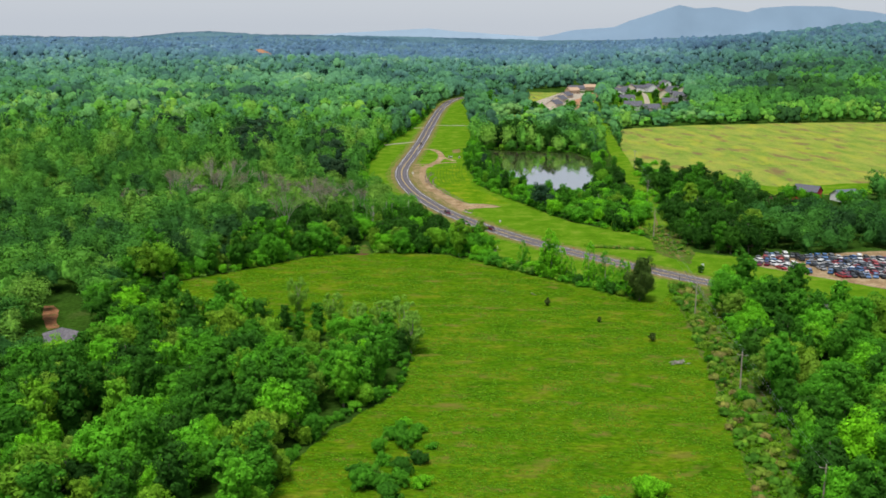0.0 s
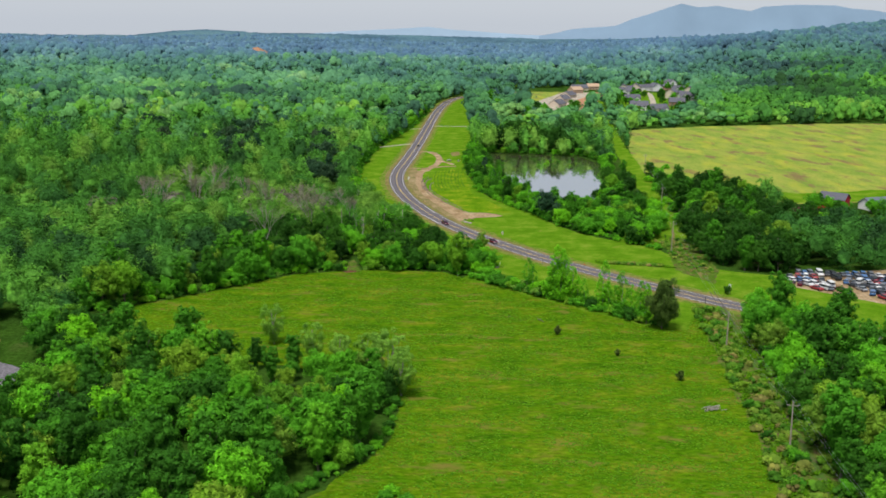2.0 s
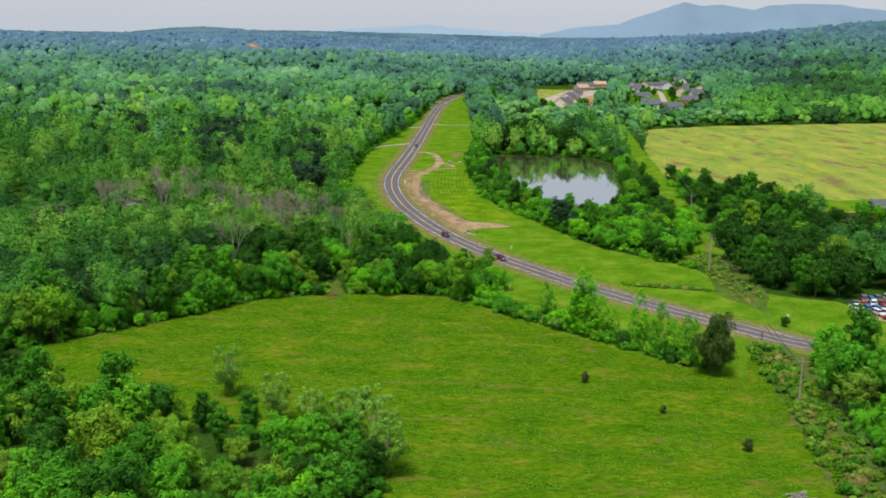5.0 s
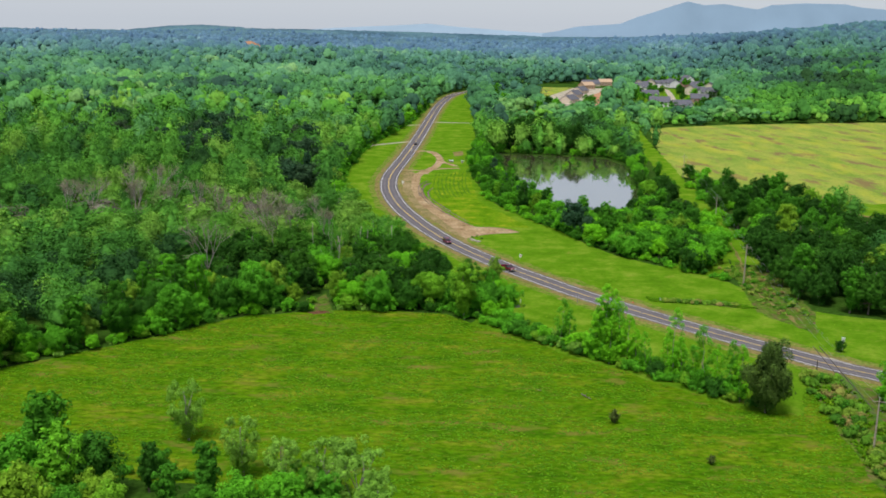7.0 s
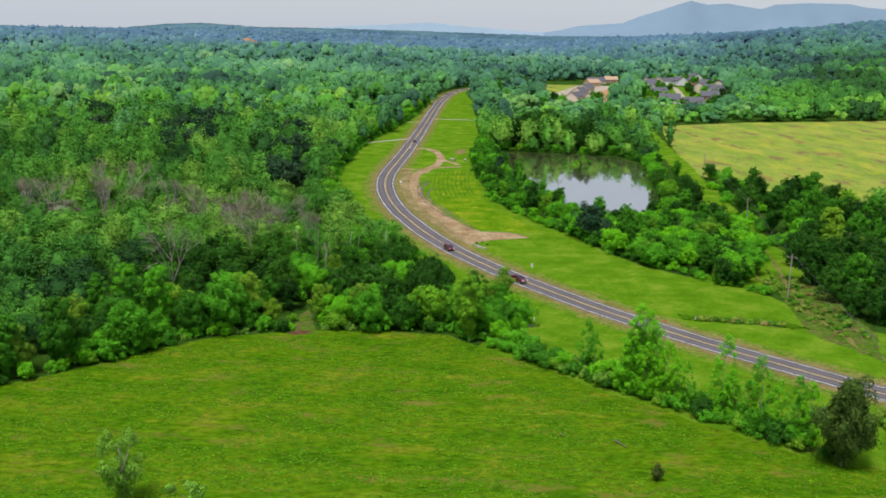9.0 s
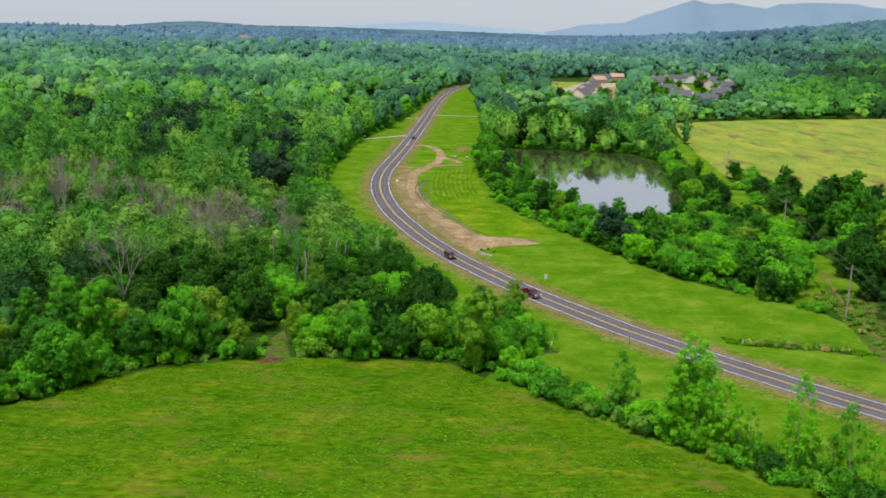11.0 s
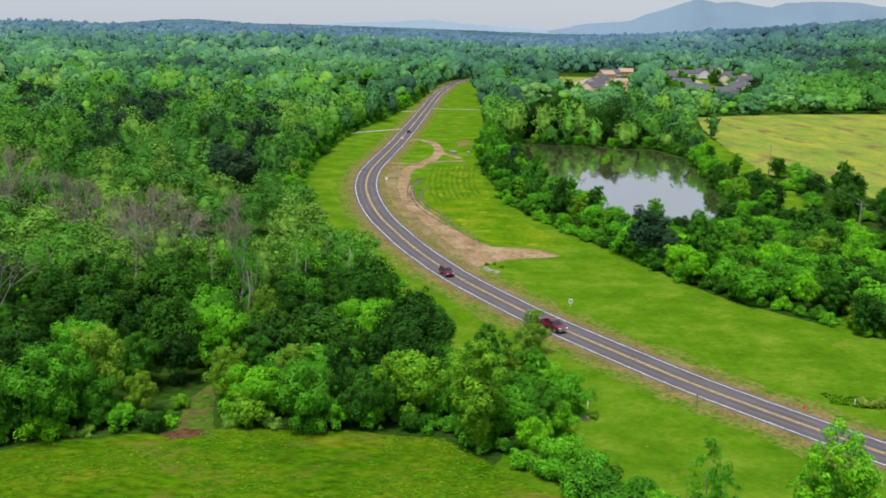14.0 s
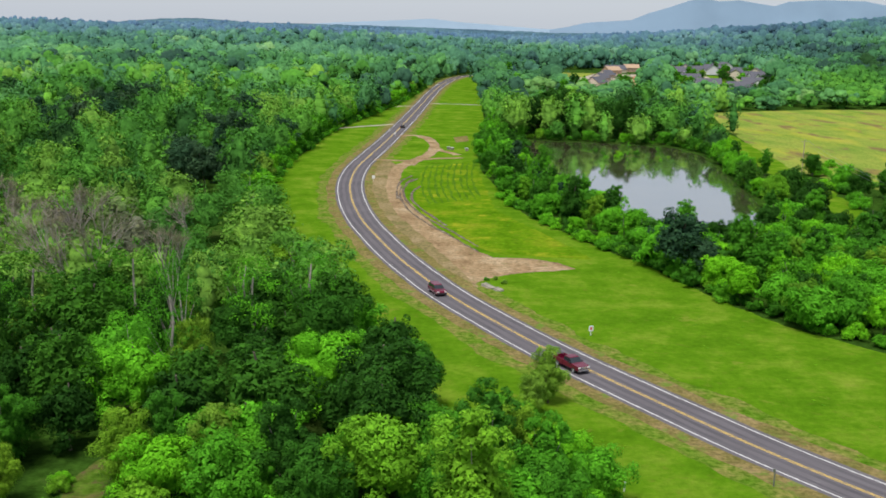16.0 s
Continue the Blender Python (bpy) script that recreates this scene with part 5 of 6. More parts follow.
# ---- vehicles ----
GLASS = plain("dark_car_glass", (0.02, 0.025, 0.03), 0.08, 0.0, 0.6, 0.1)
RUBBER = plain("tyre_rubber", (0.02, 0.02, 0.02), 0.8)
CHROME = plain("bright_metal", (0.6, 0.6, 0.62), 0.25, 0.9)
LAMP = plain("clear_lamp_glass", (0.75, 0.75, 0.72), 0.15)
TAIL = plain("red_lamp_glass", (0.4, 0.02, 0.02), 0.2)
PAINTS = {
    "maroon": plain("maroon_car_paint", (0.13, 0.006, 0.026), 0.16, 0.1, 0.6, 0.1),
    "white": plain("white_car_paint", (0.6, 0.6, 0.6), 0.35, 0.0, 0.5, 0.2),
    "silver": plain("silver_car_paint", (0.42, 0.43, 0.45), 0.35, 0.4, 0.5, 0.3),
    "red": plain("red_car_paint", (0.3, 0.022, 0.028), 0.35, 0.0, 0.5, 0.3),
    "blue": plain("blue_car_paint", (0.05, 0.13, 0.29), 0.35, 0.0, 0.5, 0.3),
    "black": plain("black_car_paint", (0.025, 0.027, 0.03), 0.3, 0.0, 0.5, 0.3),
    "grey": plain("grey_car_paint", (0.14, 0.15, 0.17), 0.4, 0.2, 0.5, 0.3),
}


def side_form(outline, half, top_in=0.0, z_in=1.0, bevel=0.05):
    """A body drawn as its side view, x and z, given its width; what lies above z_in narrows."""
    bm = bmesh.new()
    rows = []
    for s in (-1, 1):
        rows.append([bm.verts.new((x, s * (half - (top_in if z > z_in else 0)), z)) for x, z in outline])
    n = len(outline)
    for k in range(n):
        bm.faces.new((rows[0][k], rows[0][(k + 1) % n], rows[1][(k + 1) % n], rows[1][k]))
    bm.faces.new(rows[0][::-1])
    bm.faces.new(rows[1])
    bmesh.ops.recalc_face_normals(bm, faces=bm.faces)
    if bevel:
        bmesh.ops.bevel(bm, geom=bm.edges[:], offset=bevel, segments=2, affect="EDGES", profile=0.6)
    return bm


def wheel(parent, x, y, r, wide, rim=True):
    bm = bmesh.new()
    tube(bm, (x, y - wide / 2, r), (x, y + wide / 2, r), r, r, 14)
    w = part("wheel", bm, RUBBER, parent)
    if not rim:
        return
    bm = bmesh.new()
    tube(bm, (x, y - wide / 2 - 0.02, r), (x, y + wide / 2 + 0.02, r), r * 0.62, r * 0.62, 10)
    part("rim", bm, CHROME, w, "metal wheel rim")


FORMS = {
    # body, greenhouse, roof: side views; half width, wheelbase ends
    "sedan": ([(-2.25, 0.35), (2.25, 0.35), (2.3, 0.62), (2.15, 0.8), (0.95, 0.95), (-1.45, 0.98), (-2.25, 0.92)], [(-1.55, 0.95), (1.0, 0.93), (0.25, 1.36), (-0.95, 1.38)], [(-0.95, 1.36), (0.25, 1.34), (0.2, 1.43), (-0.9, 1.45)], 0.88, (-1.35, 1.4)),
    "suv": ([(-2.3, 0.4), (2.3, 0.4), (2.35, 0.75), (2.2, 0.98), (1.15, 1.1), (-2.28, 1.12), (-2.36, 0.8)], [(-2.2, 1.1), (1.15, 1.08), (0.5, 1.62), (-1.95, 1.66)], [(-2.0, 1.62), (0.5, 1.6), (0.42, 1.72), (-1.85, 1.76)], 0.93, (-1.4, 1.42)),
    "van": ([(-2.5, 0.4), (2.5, 0.4), (2.55, 0.8), (2.3, 1.1), (1.7, 1.2), (-2.5, 1.2)], [(-2.48, 1.18), (1.7, 1.18), (1.05, 1.85), (-2.4, 1.88)], [(-2.45, 1.84), (1.05, 1.82), (0.95, 2.05), (-2.35, 2.08)], 0.97, (-1.55, 1.6)),
}


def car(form, paint, label, lamps=False, group=""):
    body, green, roof, half, axles = FORMS[form]
    ob = thing({"sedan": "car", "suv": "suv", "van": "van"}[form], label, {"sedan": "car", "suv": "suv", "van": "van"}[form], group)
    part("body", side_form(body, half, 0, 9, 0.09), PAINTS[paint], ob, smooth=False)
    part("glazing", side_form(green, half - 0.06, 0.14, green[0][1] + 0.2, 0.03), GLASS, ob, "dark tinted windows")
    part("roof", side_form(roof, half - 0.2, 0, 9, 0.04), PAINTS[paint], ob)
    for ax in axles:
        for s in (-1, 1):
            wheel(ob, ax, s * (half - 0.1), 0.34 if form == "sedan" else 0.38, 0.22, lamps)
    if lamps:
        for s in (-1, 1):
            part("headlight", box(bmesh.new(), body[1][0] - 0.06, body[1][0] + 0.08, s * half * 0.72 - 0.17, s * half * 0.72 + 0.17, 0.72, 0.9, 0.03), LAMP, ob, "clear headlight")
            part("tail_light", box(bmesh.new(), body[0][0] - 0.07, body[0][0] + 0.05, s * half * 0.8 - 0.1, s * half * 0.8 + 0.1, 0.8, 1.15, 0.02), TAIL, ob, "red tail light")
        part("bumper", box(bmesh.new(), body[1][0] - 0.1, body[1][0] + 0.12, -half * 0.9, half * 0.9, 0.38, 0.6, 0.05), PAINTS["black"], ob)
    return ob


def pickup(paint, label):
    ob = thing("pickup_truck", label, "pickup truck")
    p = PAINTS[paint]
    part("body", side_form([(-0.55, 0.5), (2.85, 0.5), (2.95, 0.8), (2.85, 1.12), (1.35, 1.22), (-0.6, 1.24)], 0.98, 0, 9, 0.08), p, ob)
    part("glazing", side_form([(-0.55, 1.22), (1.4, 1.2), (0.75, 1.76), (-0.42, 1.78)], 0.92, 0.14, 1.5, 0.03), GLASS, ob, "dark tinted cab windows")
    part("roof", side_form([(-0.45, 1.74), (0.72, 1.72), (0.62, 1.85), (-0.38, 1.87)], 0.79, 0, 9, 0.05), p, ob)
    part("bed_floor", box(bmesh.new(), -2.8, -0.56, -0.96, 0.96, 0.5, 0.72, 0.04), p, ob)
    for s in (-1, 1):
        part("bed_side", box(bmesh.new(), -2.8, -0.6, s * 0.92 - 0.06, s * 0.92 + 0.06, 0.7, 1.28, 0.03), p, ob)
        part("headlight", box(bmesh.new(), 2.84, 2.97, s * 0.74 - 0.18, s * 0.74 + 0.18, 0.86, 1.08, 0.03), LAMP, ob, "clear headlight")
        part("tail_light", box(bmesh.new(), -2.9, -2.8, s * 0.86 - 0.08, s * 0.86 + 0.08, 0.85, 1.2, 0.02), TAIL, ob, "red tail light")
        part("mirror", box(bmesh.new(), 1.0, 1.2, s * 1.08 - 0.1, s * 1.08 + 0.1, 1.2, 1.42, 0.04), PAINTS["black"], ob, "black wing mirror")
    part("tailgate", box(bmesh.new(), -2.88, -2.78, -0.92, 0.92, 0.7, 1.26, 0.03), p, ob)
    part("grille", box(bmesh.new(), 2.88, 2.98, -0.52, 0.52, 0.8, 1.06, 0.03), CHROME, ob, "bright metal grille")
    part("bumper", box(bmesh.new(), 2.85, 3.05, -0.95, 0.95, 0.5, 0.74, 0.05), CHROME, ob, "bright metal front bumper")
    part("bumper", box(bmesh.new(), -3.0, -2.85, -0.95, 0.95, 0.52, 0.7, 0.04), CHROME, ob, "bright metal rear bumper")
    for ax in (-1.75, 1.85):
        for s in (-1, 1):
            wheel(ob, ax, s * 0.87, 0.41, 0.26)
    return ob


t = pickup("maroon", "dark red pickup truck with bright bumper driving on the road")
t.matrix_basis = pose(24.3, 444.5, 0.045, 0, 0, -60)
t = car("suv", "maroon", "dark red estate car driving on the road bend", True)
t.matrix_basis = pose(5.8, 483.3, 0.045, 0, 0, -69)
t = car("sedan", "black", "black car far along the straight road", True)
t.matrix_basis = pose(-12.0, 776, 0.045, 0, 0, 87)

# the scrapyard: rows of wrecks
WRECKS = []
for form, paint in (("sedan", "white"), ("sedan", "silver"), ("sedan", "red"), ("sedan", "black"), ("sedan", "grey"), ("suv", "white"), ("suv", "red"), ("suv", "blue"), ("van", "white"), ("suv", "black"), ("sedan", "blue"), ("suv", "grey"), ("sedan", "maroon"), ("suv", "black")):
    WRECKS.append(car(form, paint, "scrapped %s %s parked in a crowded scrapyard" % (paint, {"sedan": "car", "suv": "suv", "van": "van"}[form]), False, "scrapped cars in the yard"))
yard_rng = np.random.default_rng(31)
count = 0
for row_k in range(18):
    for col in range(44):
        px = 119 + col * 2.5 + yard_rng.uniform(-0.4, 0.4) + row_k * 1.1
        py = 396 - row_k * 5.2 + yard_rng.uniform(-0.6, 0.6) - (px - 123) * 0.1
        if not all(inside(YARD, px + dx, py + dy) for dx, dy in ((0.5, 1.2), (-0.5, -1.2))) or px > 0.5 * (py + 20) + 14 or yard_rng.uniform() < 0.06:
            continue
        if abs(px - 135 - (395 - py) * 0.25) < 2.5 and py < 392 or count >= 200:
            continue
        w = WRECKS[yard_rng.integers(len(WRECKS))]
        c = copy_thing(w, pose(px, py, 0.02, 0, 0, 90 + yard_rng.normal(0, 16) + 180 * yard_rng.integers(2)))
        count += 1
for w in WRECKS:
    for o in (*w.children_recursive, w):
        bpy.data.objects.remove(o)


# ---- poles, wires, signs ----
WOOD = plain("weathered_pole_wood", (0.33, 0.28, 0.22), 0.85, dirt=0.35)
CERAMIC = plain("grey_insulator", (0.4, 0.4, 0.4), 0.3)
WIRE = plain("wire_metal", (0.25, 0.25, 0.25), 0.5, 0.5)
WHITE = plain("white_painted_board", (0.75, 0.75, 0.73), 0.6)
REDPAINT = plain("red_sign_paint", (0.5, 0.03, 0.04), 0.6)
DARKPOST = plain("dark_post", (0.06, 0.05, 0.045), 0.8)
CONCRETE = plain("stained_concrete", (0.3, 0.27, 0.22), 0.95, dirt=0.6, scale=1.5)


def utility_pole(px, py, h, lean=0.0):
    ob = thing("utility_pole", "weathered wooden utility pole with a crossarm beside the railway", "utility pole", "poles along the railway")
    bm = bmesh.new()
    tube(bm, (0, 0, -0.3), (0, 0, h * 0.5), 0.19, 0.16, 9)
    tube(bm, (0, 0, h * 0.5), (0, 0, h), 0.16, 0.12, 9)
    part("pole", bm, WOOD, ob, smooth=False)
    part("crossarm", box(bmesh.new(), -1.2, 1.2, -0.2, -0.1, h - 0.72, h - 0.62, 0.02), WOOD, ob)
    for q in (-1.15, 0.0, 1.15):
        part("insulator", tube(bmesh.new(), (q, -0.14 if q else 0, h - 0.6 if q else h), (q, -0.14 if q else 0, h - 0.4 if q else h + 0.22), 0.07, 0.05, 7), CERAMIC, ob)
    ob.matrix_basis = pose(px, py, 0, 0, lean, -12)
    return ob


def wire(p, q, sag):
    cu = bpy.data.curves.new("power_line", "CURVE")
    cu.dimensions, cu.bevel_depth = "3D", 0.012
    sp = cu.splines.new("POLY")
    n = 12
    sp.points.add(n)
    for k in range(n + 1):
        t = k / n
        a = Vector(p).lerp(Vector(q), t)
        sp.points[k].co = (a.x, a.y, a.z - sag * 4 * t * (1 - t), 1)
    cu.materials.append(WIRE)
    tagged(new("power_line", cu), "thin sagging power line between wooden poles", "power line", "power lines")


POLES = [(71.3, 173.2, 11.0), (75, 238.6, 11.0), (80.5, 307.6, 10.5), (92.8, 432.5, 11.5), (107.5, 522.6, 11.5), (124, 649.1, 11.5)]
for k, (px, py, h) in enumerate(POLES):
    utility_pole(px, py, h, (0.8, -0.6, 0.5, 1.0, 0.3, 0.2)[k])
for (ax, ay, ah), (bx2, by2, bh) in zip(POLES, POLES[1:]):
    for q in (-1.15, 0.0, 1.15):
        wire((ax + q, ay, ah - 0.4 if q else ah + 0.2), (bx2 + q, by2, bh - 0.4 if q else bh + 0.2), 1.1)


def post_sign(name, label, px, py, h, w, tall, board, turn=0.0, mark=None, post=WHITE):
    ob = thing(name, label, "sign")
    part("post", box(bmesh.new(), -0.05, 0.05, -0.05, 0.05, -0.2, h, 0.01), post, ob)
    part("board", box(bmesh.new(), -w / 2, w / 2, -0.09, -0.05, h - tall, h, 0.01), board, ob)
    if mark:
        part("mark", box(bmesh.new(), -w * 0.24, w * 0.24, -0.11, -0.092, h - tall * 0.75, h - tall * 0.25, 0.008), mark, ob, "unreadable red mark")
    ob.matrix_basis = pose(px, py, 0.02, 0, 0, turn)
    return ob


post_sign("yard_sign", "small white board with a red mark in the grass", 29.2, 460.4, 1.5, 0.7, 0.85, WHITE, 10, REDPAINT)
post_sign("road_sign", "dark back of a road sign on a thin post", 40.8, 408.2, 1.9, 0.32, 0.4, WIRE, -60, None, WIRE)
post_sign("marker_post", "short white marker post in the grass", 25.2, 406.3, 1.1, 0.16, 0.6, WHITE, 0)
post_sign("roadside_sign", "small white sign inside the road bend", -14, 613.9, 1.6, 0.9, 0.9, WHITE, 0)
post_sign("marker_post", "short white marker post by the ditch", 63.7, 410.1, 1.0, 0.14, 0.5, WHITE, 0)
post_sign("roadside_sign", "small white sign beside the dirt track", -13.8, 742.9, 1.3, 0.8, 0.6, WHITE, 0)

ob = thing("crossing_sign", "white railway crossing sign on a post by the tracks", "sign")
part("post", box(bmesh.new(), -0.06, 0.06, -0.06, 0.06, -0.2, 3.2, 0.01), WHITE, ob)
for s in (-1, 1):
    bm = box(bmesh.new(), -0.6, 0.6, -0.1, -0.07 + 0.005 * s, -0.12, 0.12, 0.01)
    bmesh.ops.transform(bm, matrix=pose(0, 0, 2.8, 0, s * 45, 0), verts=bm.verts)
    part("blade", bm, WHITE, ob)
ob.matrix_basis = pose(97.7, 368, 0.05, 0, 0, 0)
ob = thing("gate_post", "dark wooden post at the railway crossing", "post")
part("shaft", tube(bmesh.new(), (0, 0, -0.2), (0.05, 0, 3.4), 0.14, 0.12, 8), DARKPOST, ob)
ob.matrix_basis = pose(85.3, 350.1, 0.05)
ob = thing("warning_cone", "small red marker on the road shoulder", "cone")
part("cone", tube(bmesh.new(), (0, 0, 0), (0, 0, 0.4), 0.16, 0.05, 10), REDPAINT, ob)
part("base", box(bmesh.new(), -0.22, 0.22, -0.22, 0.22, -0.03, 0.03, 0.01), REDPAINT, ob)
ob.matrix_basis = pose(55.9, 408.3, 0.06)
for px, py, turn, long in ((14.9, 488.9, -60, 3.2), (16.6, 486.6, -55, 1.8), (23.6, 402.6, 5, 2.3)):
    ob = thing("culvert_headwall", "pale broken concrete headwall of a roadside culvert", "culvert")
    part("slab", box(bmesh.new(), -long / 2, long / 2, -0.5, 0.5, -0.2, 0.35, 0.06), CONCRETE, ob)
    part("lip", box(bmesh.new(), -long / 2 + 0.2, long / 2 - 0.4, -0.75, -0.45, -0.2, 0.15, 0.04), CONCRETE, ob)
    ob.matrix_basis = pose(px, py, -0.02, 4, 3, turn)
for px, py, turn in ((8.4, 697, 10), (9.7, 695.6, 40), (15.1, 694.7, -15)):
    ob = thing("white_bin", "white plastic bin standing by the dirt track", "bin")
    part("box", box(bmesh.new(), -0.7, 0.7, -0.6, 0.6, 0, 1.25, 0.08, 1.08), CONCRETE, ob)
    part("lid", box(bmesh.new(), -0.8, 0.8, -0.7, 0.7, 1.25, 1.37, 0.04), WHITE, ob)
    ob.matrix_basis = pose(px, py, 0.03, 0, 0, turn)
    ob.scale = (0.75, 0.75, 0.75)


def brush_pile(px, py, k):
    rng = np.random.default_rng(int(px * 7))
    ob = thing("brush_pile", "low pile of pale dead branches in the meadow", "brush pile")
    for j in range(26):
        g = rng.uniform(0, 6.28)
        c = Vector((rng.normal(0, 0.9), rng.normal(0, 0.45), rng.uniform(0.05, 0.5)))
        d = Vector((math.cos(g), math.sin(g) * 0.5, rng.normal(0, 0.25))) * rng.uniform(0.5, 1.3)
        part("branch", tube(bmesh.new(), c - d, c + d, 0.09, 0.04, 5), GREY_BARK, ob)
    ob.matrix_basis = pose(px, py, 0.03, 0, 0, 5)
    ob.scale = (k, k, k)


brush_pile(65.4, 262.7, 1.2)
for a, b, d in (((32.4, 335.6, 0.2), (34, 332.7, 0.2), 0.12), ((23.7, 337.7, 0.15), (24.1, 336.1, 0.6), 0.08)):
    ob = thing("fallen_log", "weathered fallen log lying in the meadow grass", "log")
    part("stem", tube(bmesh.new(), a, b, d, d * 0.6, 8), BARK, ob)
    part("stub", tube(bmesh.new(), (a[0] * 0.6 + b[0] * 0.4, a[1] * 0.6 + b[1] * 0.4, 0.25), (a[0] + 0.9, a[1] - 1.2, 0.9), d * 0.5, d * 0.2, 6), BARK, ob)


# ---- houses ----
ROOF_GREY = plain("dark_grey_shingles", (0.1, 0.1, 0.12), 0.9, dirt=0.3)
ROOF_PALE = plain("pale_metal_roof", (0.14, 0.16, 0.2), 0.45, 0.3)
ROOF_TAN = plain("tan_sheathing", (0.42, 0.29, 0.19), 0.85)
BEIGE = plain("beige_siding", (0.62, 0.52, 0.42), 0.8)
PALE = plain("white_siding", (0.72, 0.71, 0.7), 0.8)
BRICK = plain("brown_brick_wall", (0.34, 0.2, 0.15), 0.9)
BARNRED = plain("red_barn_boards", (0.55, 0.015, 0.03), 0.7)


def gabled(bm, w, d, h, rise_h):
    """Walls of a gabled house, along x."""
    v = [bm.verts.new(p) for p in ((-w, -d, -0.3), (w, -d, -0.3), (w, d, -0.3), (-w, d, -0.3), (-w, -d, h), (w, -d, h), (w, d, h), (-w, d, h), (-w, 0, h + rise_h), (w, 0, h + rise_h))]
    for f in ((0, 1, 5, 4), (2, 3, 7, 6), (1, 2, 6, 9, 5), (3, 0, 4, 8, 7), (4, 5, 9, 8), (6, 7, 8, 9)):
        bm.faces.new([v[k] for k in f])
    bmesh.ops.recalc_face_normals(bm, faces=bm.faces)
    return bm


def roof_half(w, d, h, rise_h, s, over=0.5, thick=0.18):
    bm = bmesh.new()
    drop = over * rise_h / d
    lo, hi = [], []
    for z in (0.02, thick):
        lo.append([bm.verts.new((x, s * (d + over), h - drop + z)) for x in (-w - over, w + over)])
        hi.append([bm.verts.new((x, 0, h + rise_h + z)) for x in (-w - over, w + over)])
    for f in ((lo[0][0], lo[0][1], hi[0][1], hi[0][0]), (lo[1][0], lo[1][1], hi[1][1], hi[1][0]), (lo[0][0], lo[0][1], lo[1][1], lo[1][0]), (hi[0][0], hi[0][1], hi[1][1], hi[1][0]),
              (lo[0][0], hi[0][0], hi[1][0], lo[1][0]), (lo[0][1], hi[0][1], hi[1][1], lo[1][1])):
        bm.faces.new(f)
    bmesh.ops.recalc_face_normals(bm, faces=bm.faces)
    return bm


def house(name, label, category, w, d, h, rise_h, wall, roof, windows, wing=None, group=""):
    ob = thing(name, label, category, group)
    part("wall", gabled(bmesh.new(), w, d, h, rise_h), wall, ob)
    for s in (-1, 1):
        part("roof", roof_half(w, d, h, rise_h, s), roof, ob, "pitched roof slope")
    for x0, z0, face in windows:
        if face:
            bm = box(bmesh.new(), w, w + 0.06, x0 - 0.6, x0 + 0.6, z0, z0 + 1.5, 0.01)
            bp = box(bmesh.new(), w + 0.06, w + 0.08, x0 - 0.5, x0 + 0.5, z0 + 0.1, z0 + 1.4)
        else:
            bm = box(bmesh.new(), x0 - 0.6, x0 + 0.6, -d - 0.06, -d, z0, z0 + 1.5, 0.01)
            bp = box(bmesh.new(), x0 - 0.5, x0 + 0.5, -d - 0.08, -d - 0.06, z0 + 0.1, z0 + 1.4)
        wdw = part("window", bm, PALE, ob, "white-framed window")
        part("pane", bp, GLASS, wdw)
    if wing:
        ww, wd, wh, wr, wx = wing
        for nm, bm, mt in (("wing", gabled(bmesh.new(), ww, wd, wh, wr), PALE), ("wing_roof", roof_half(ww, wd, wh, wr, 1), roof), ("wing_roof", roof_half(ww, wd, wh, wr, -1), roof)):
            bmesh.ops.transform(bm, matrix=pose(wx, -d - ww * 0.6, 0, 0, 0, 90), verts=bm.verts)
            part(nm, bm, mt, ob, "front wing with a gable" if nm == "wing" else "")
    return ob


WIN = [(-4, 0.9, 0), (0, 0.9, 0), (4, 0.9, 0), (-4, 3.6, 0), (0, 3.6, 0), (4, 3.6, 0), (-2, 0.9, 1), (2, 3.6, 1)]
H = [house("house", "two-storey beige house with a dark shingle roof", "house", 7, 5, 5.6, 3.0, BEIGE, ROOF_GREY, WIN, (3.2, 2.6, 4.6, 2.4, 3.5), "suburban houses"),
     house("house", "white house with dark grey gabled roofs", "house", 7.5, 5.5, 4.8, 3.6, PALE, ROOF_GREY, WIN[:6], (3.5, 3.0, 4.2, 2.8, -3.5), "suburban houses"),
     house("house", "brown brick house with a grey gabled roof", "house", 7, 5, 3.4, 3.4, BRICK, ROOF_GREY, WIN[:3], (3.0, 2.6, 3.2, 2.4, 3.0), "suburban houses")]
for k, (px, py, turn) in enumerate(SPOTS):
    copy_thing(H[k % 3], pose(px, py, 0.06, 0, 0, turn + (0 if k % 3 == 0 else -80))).scale = (1.2, 1.2, 1.25)
for k, (px, py, turn) in enumerate(((-140, 2230, 20), (-10, 2010, 0), (-58.6, 971, 60))):
    c = copy_thing(H[1], pose(px, py, float(rise(px, py)) + (6 if k < 2 else 0), 0, 0, turn))
for w in H:
    for o in (*w.children_recursive, w):
        bpy.data.objects.remove(o)
S = [house("unfinished_house", "new house with a grey roof on a building site", "house", 11, 6, 3.4, 4.2, BEIGE, ROOF_GREY, WIN[:3], None, "new houses on the site"),
     house("unfinished_house", "unfinished house with bare tan roof boards", "house", 8, 6, 4.5, 3.6, ROOF_TAN, ROOF_TAN, WIN[:3], None, "new houses on the site")]
for k, (px, py, turn) in enumerate(((128, 1155, 62), (142, 1230, 64), (157, 1298, 62), (176, 1385, 30), (188, 1442, 15), (209, 1462, 5))):
    copy_thing(S[1 if k in (3, 5) else 0], pose(px, py, 0.1, 0, 0, turn))
for w in S:
    for o in (*w.children_recursive, w):
        bpy.data.objects.remove(o)
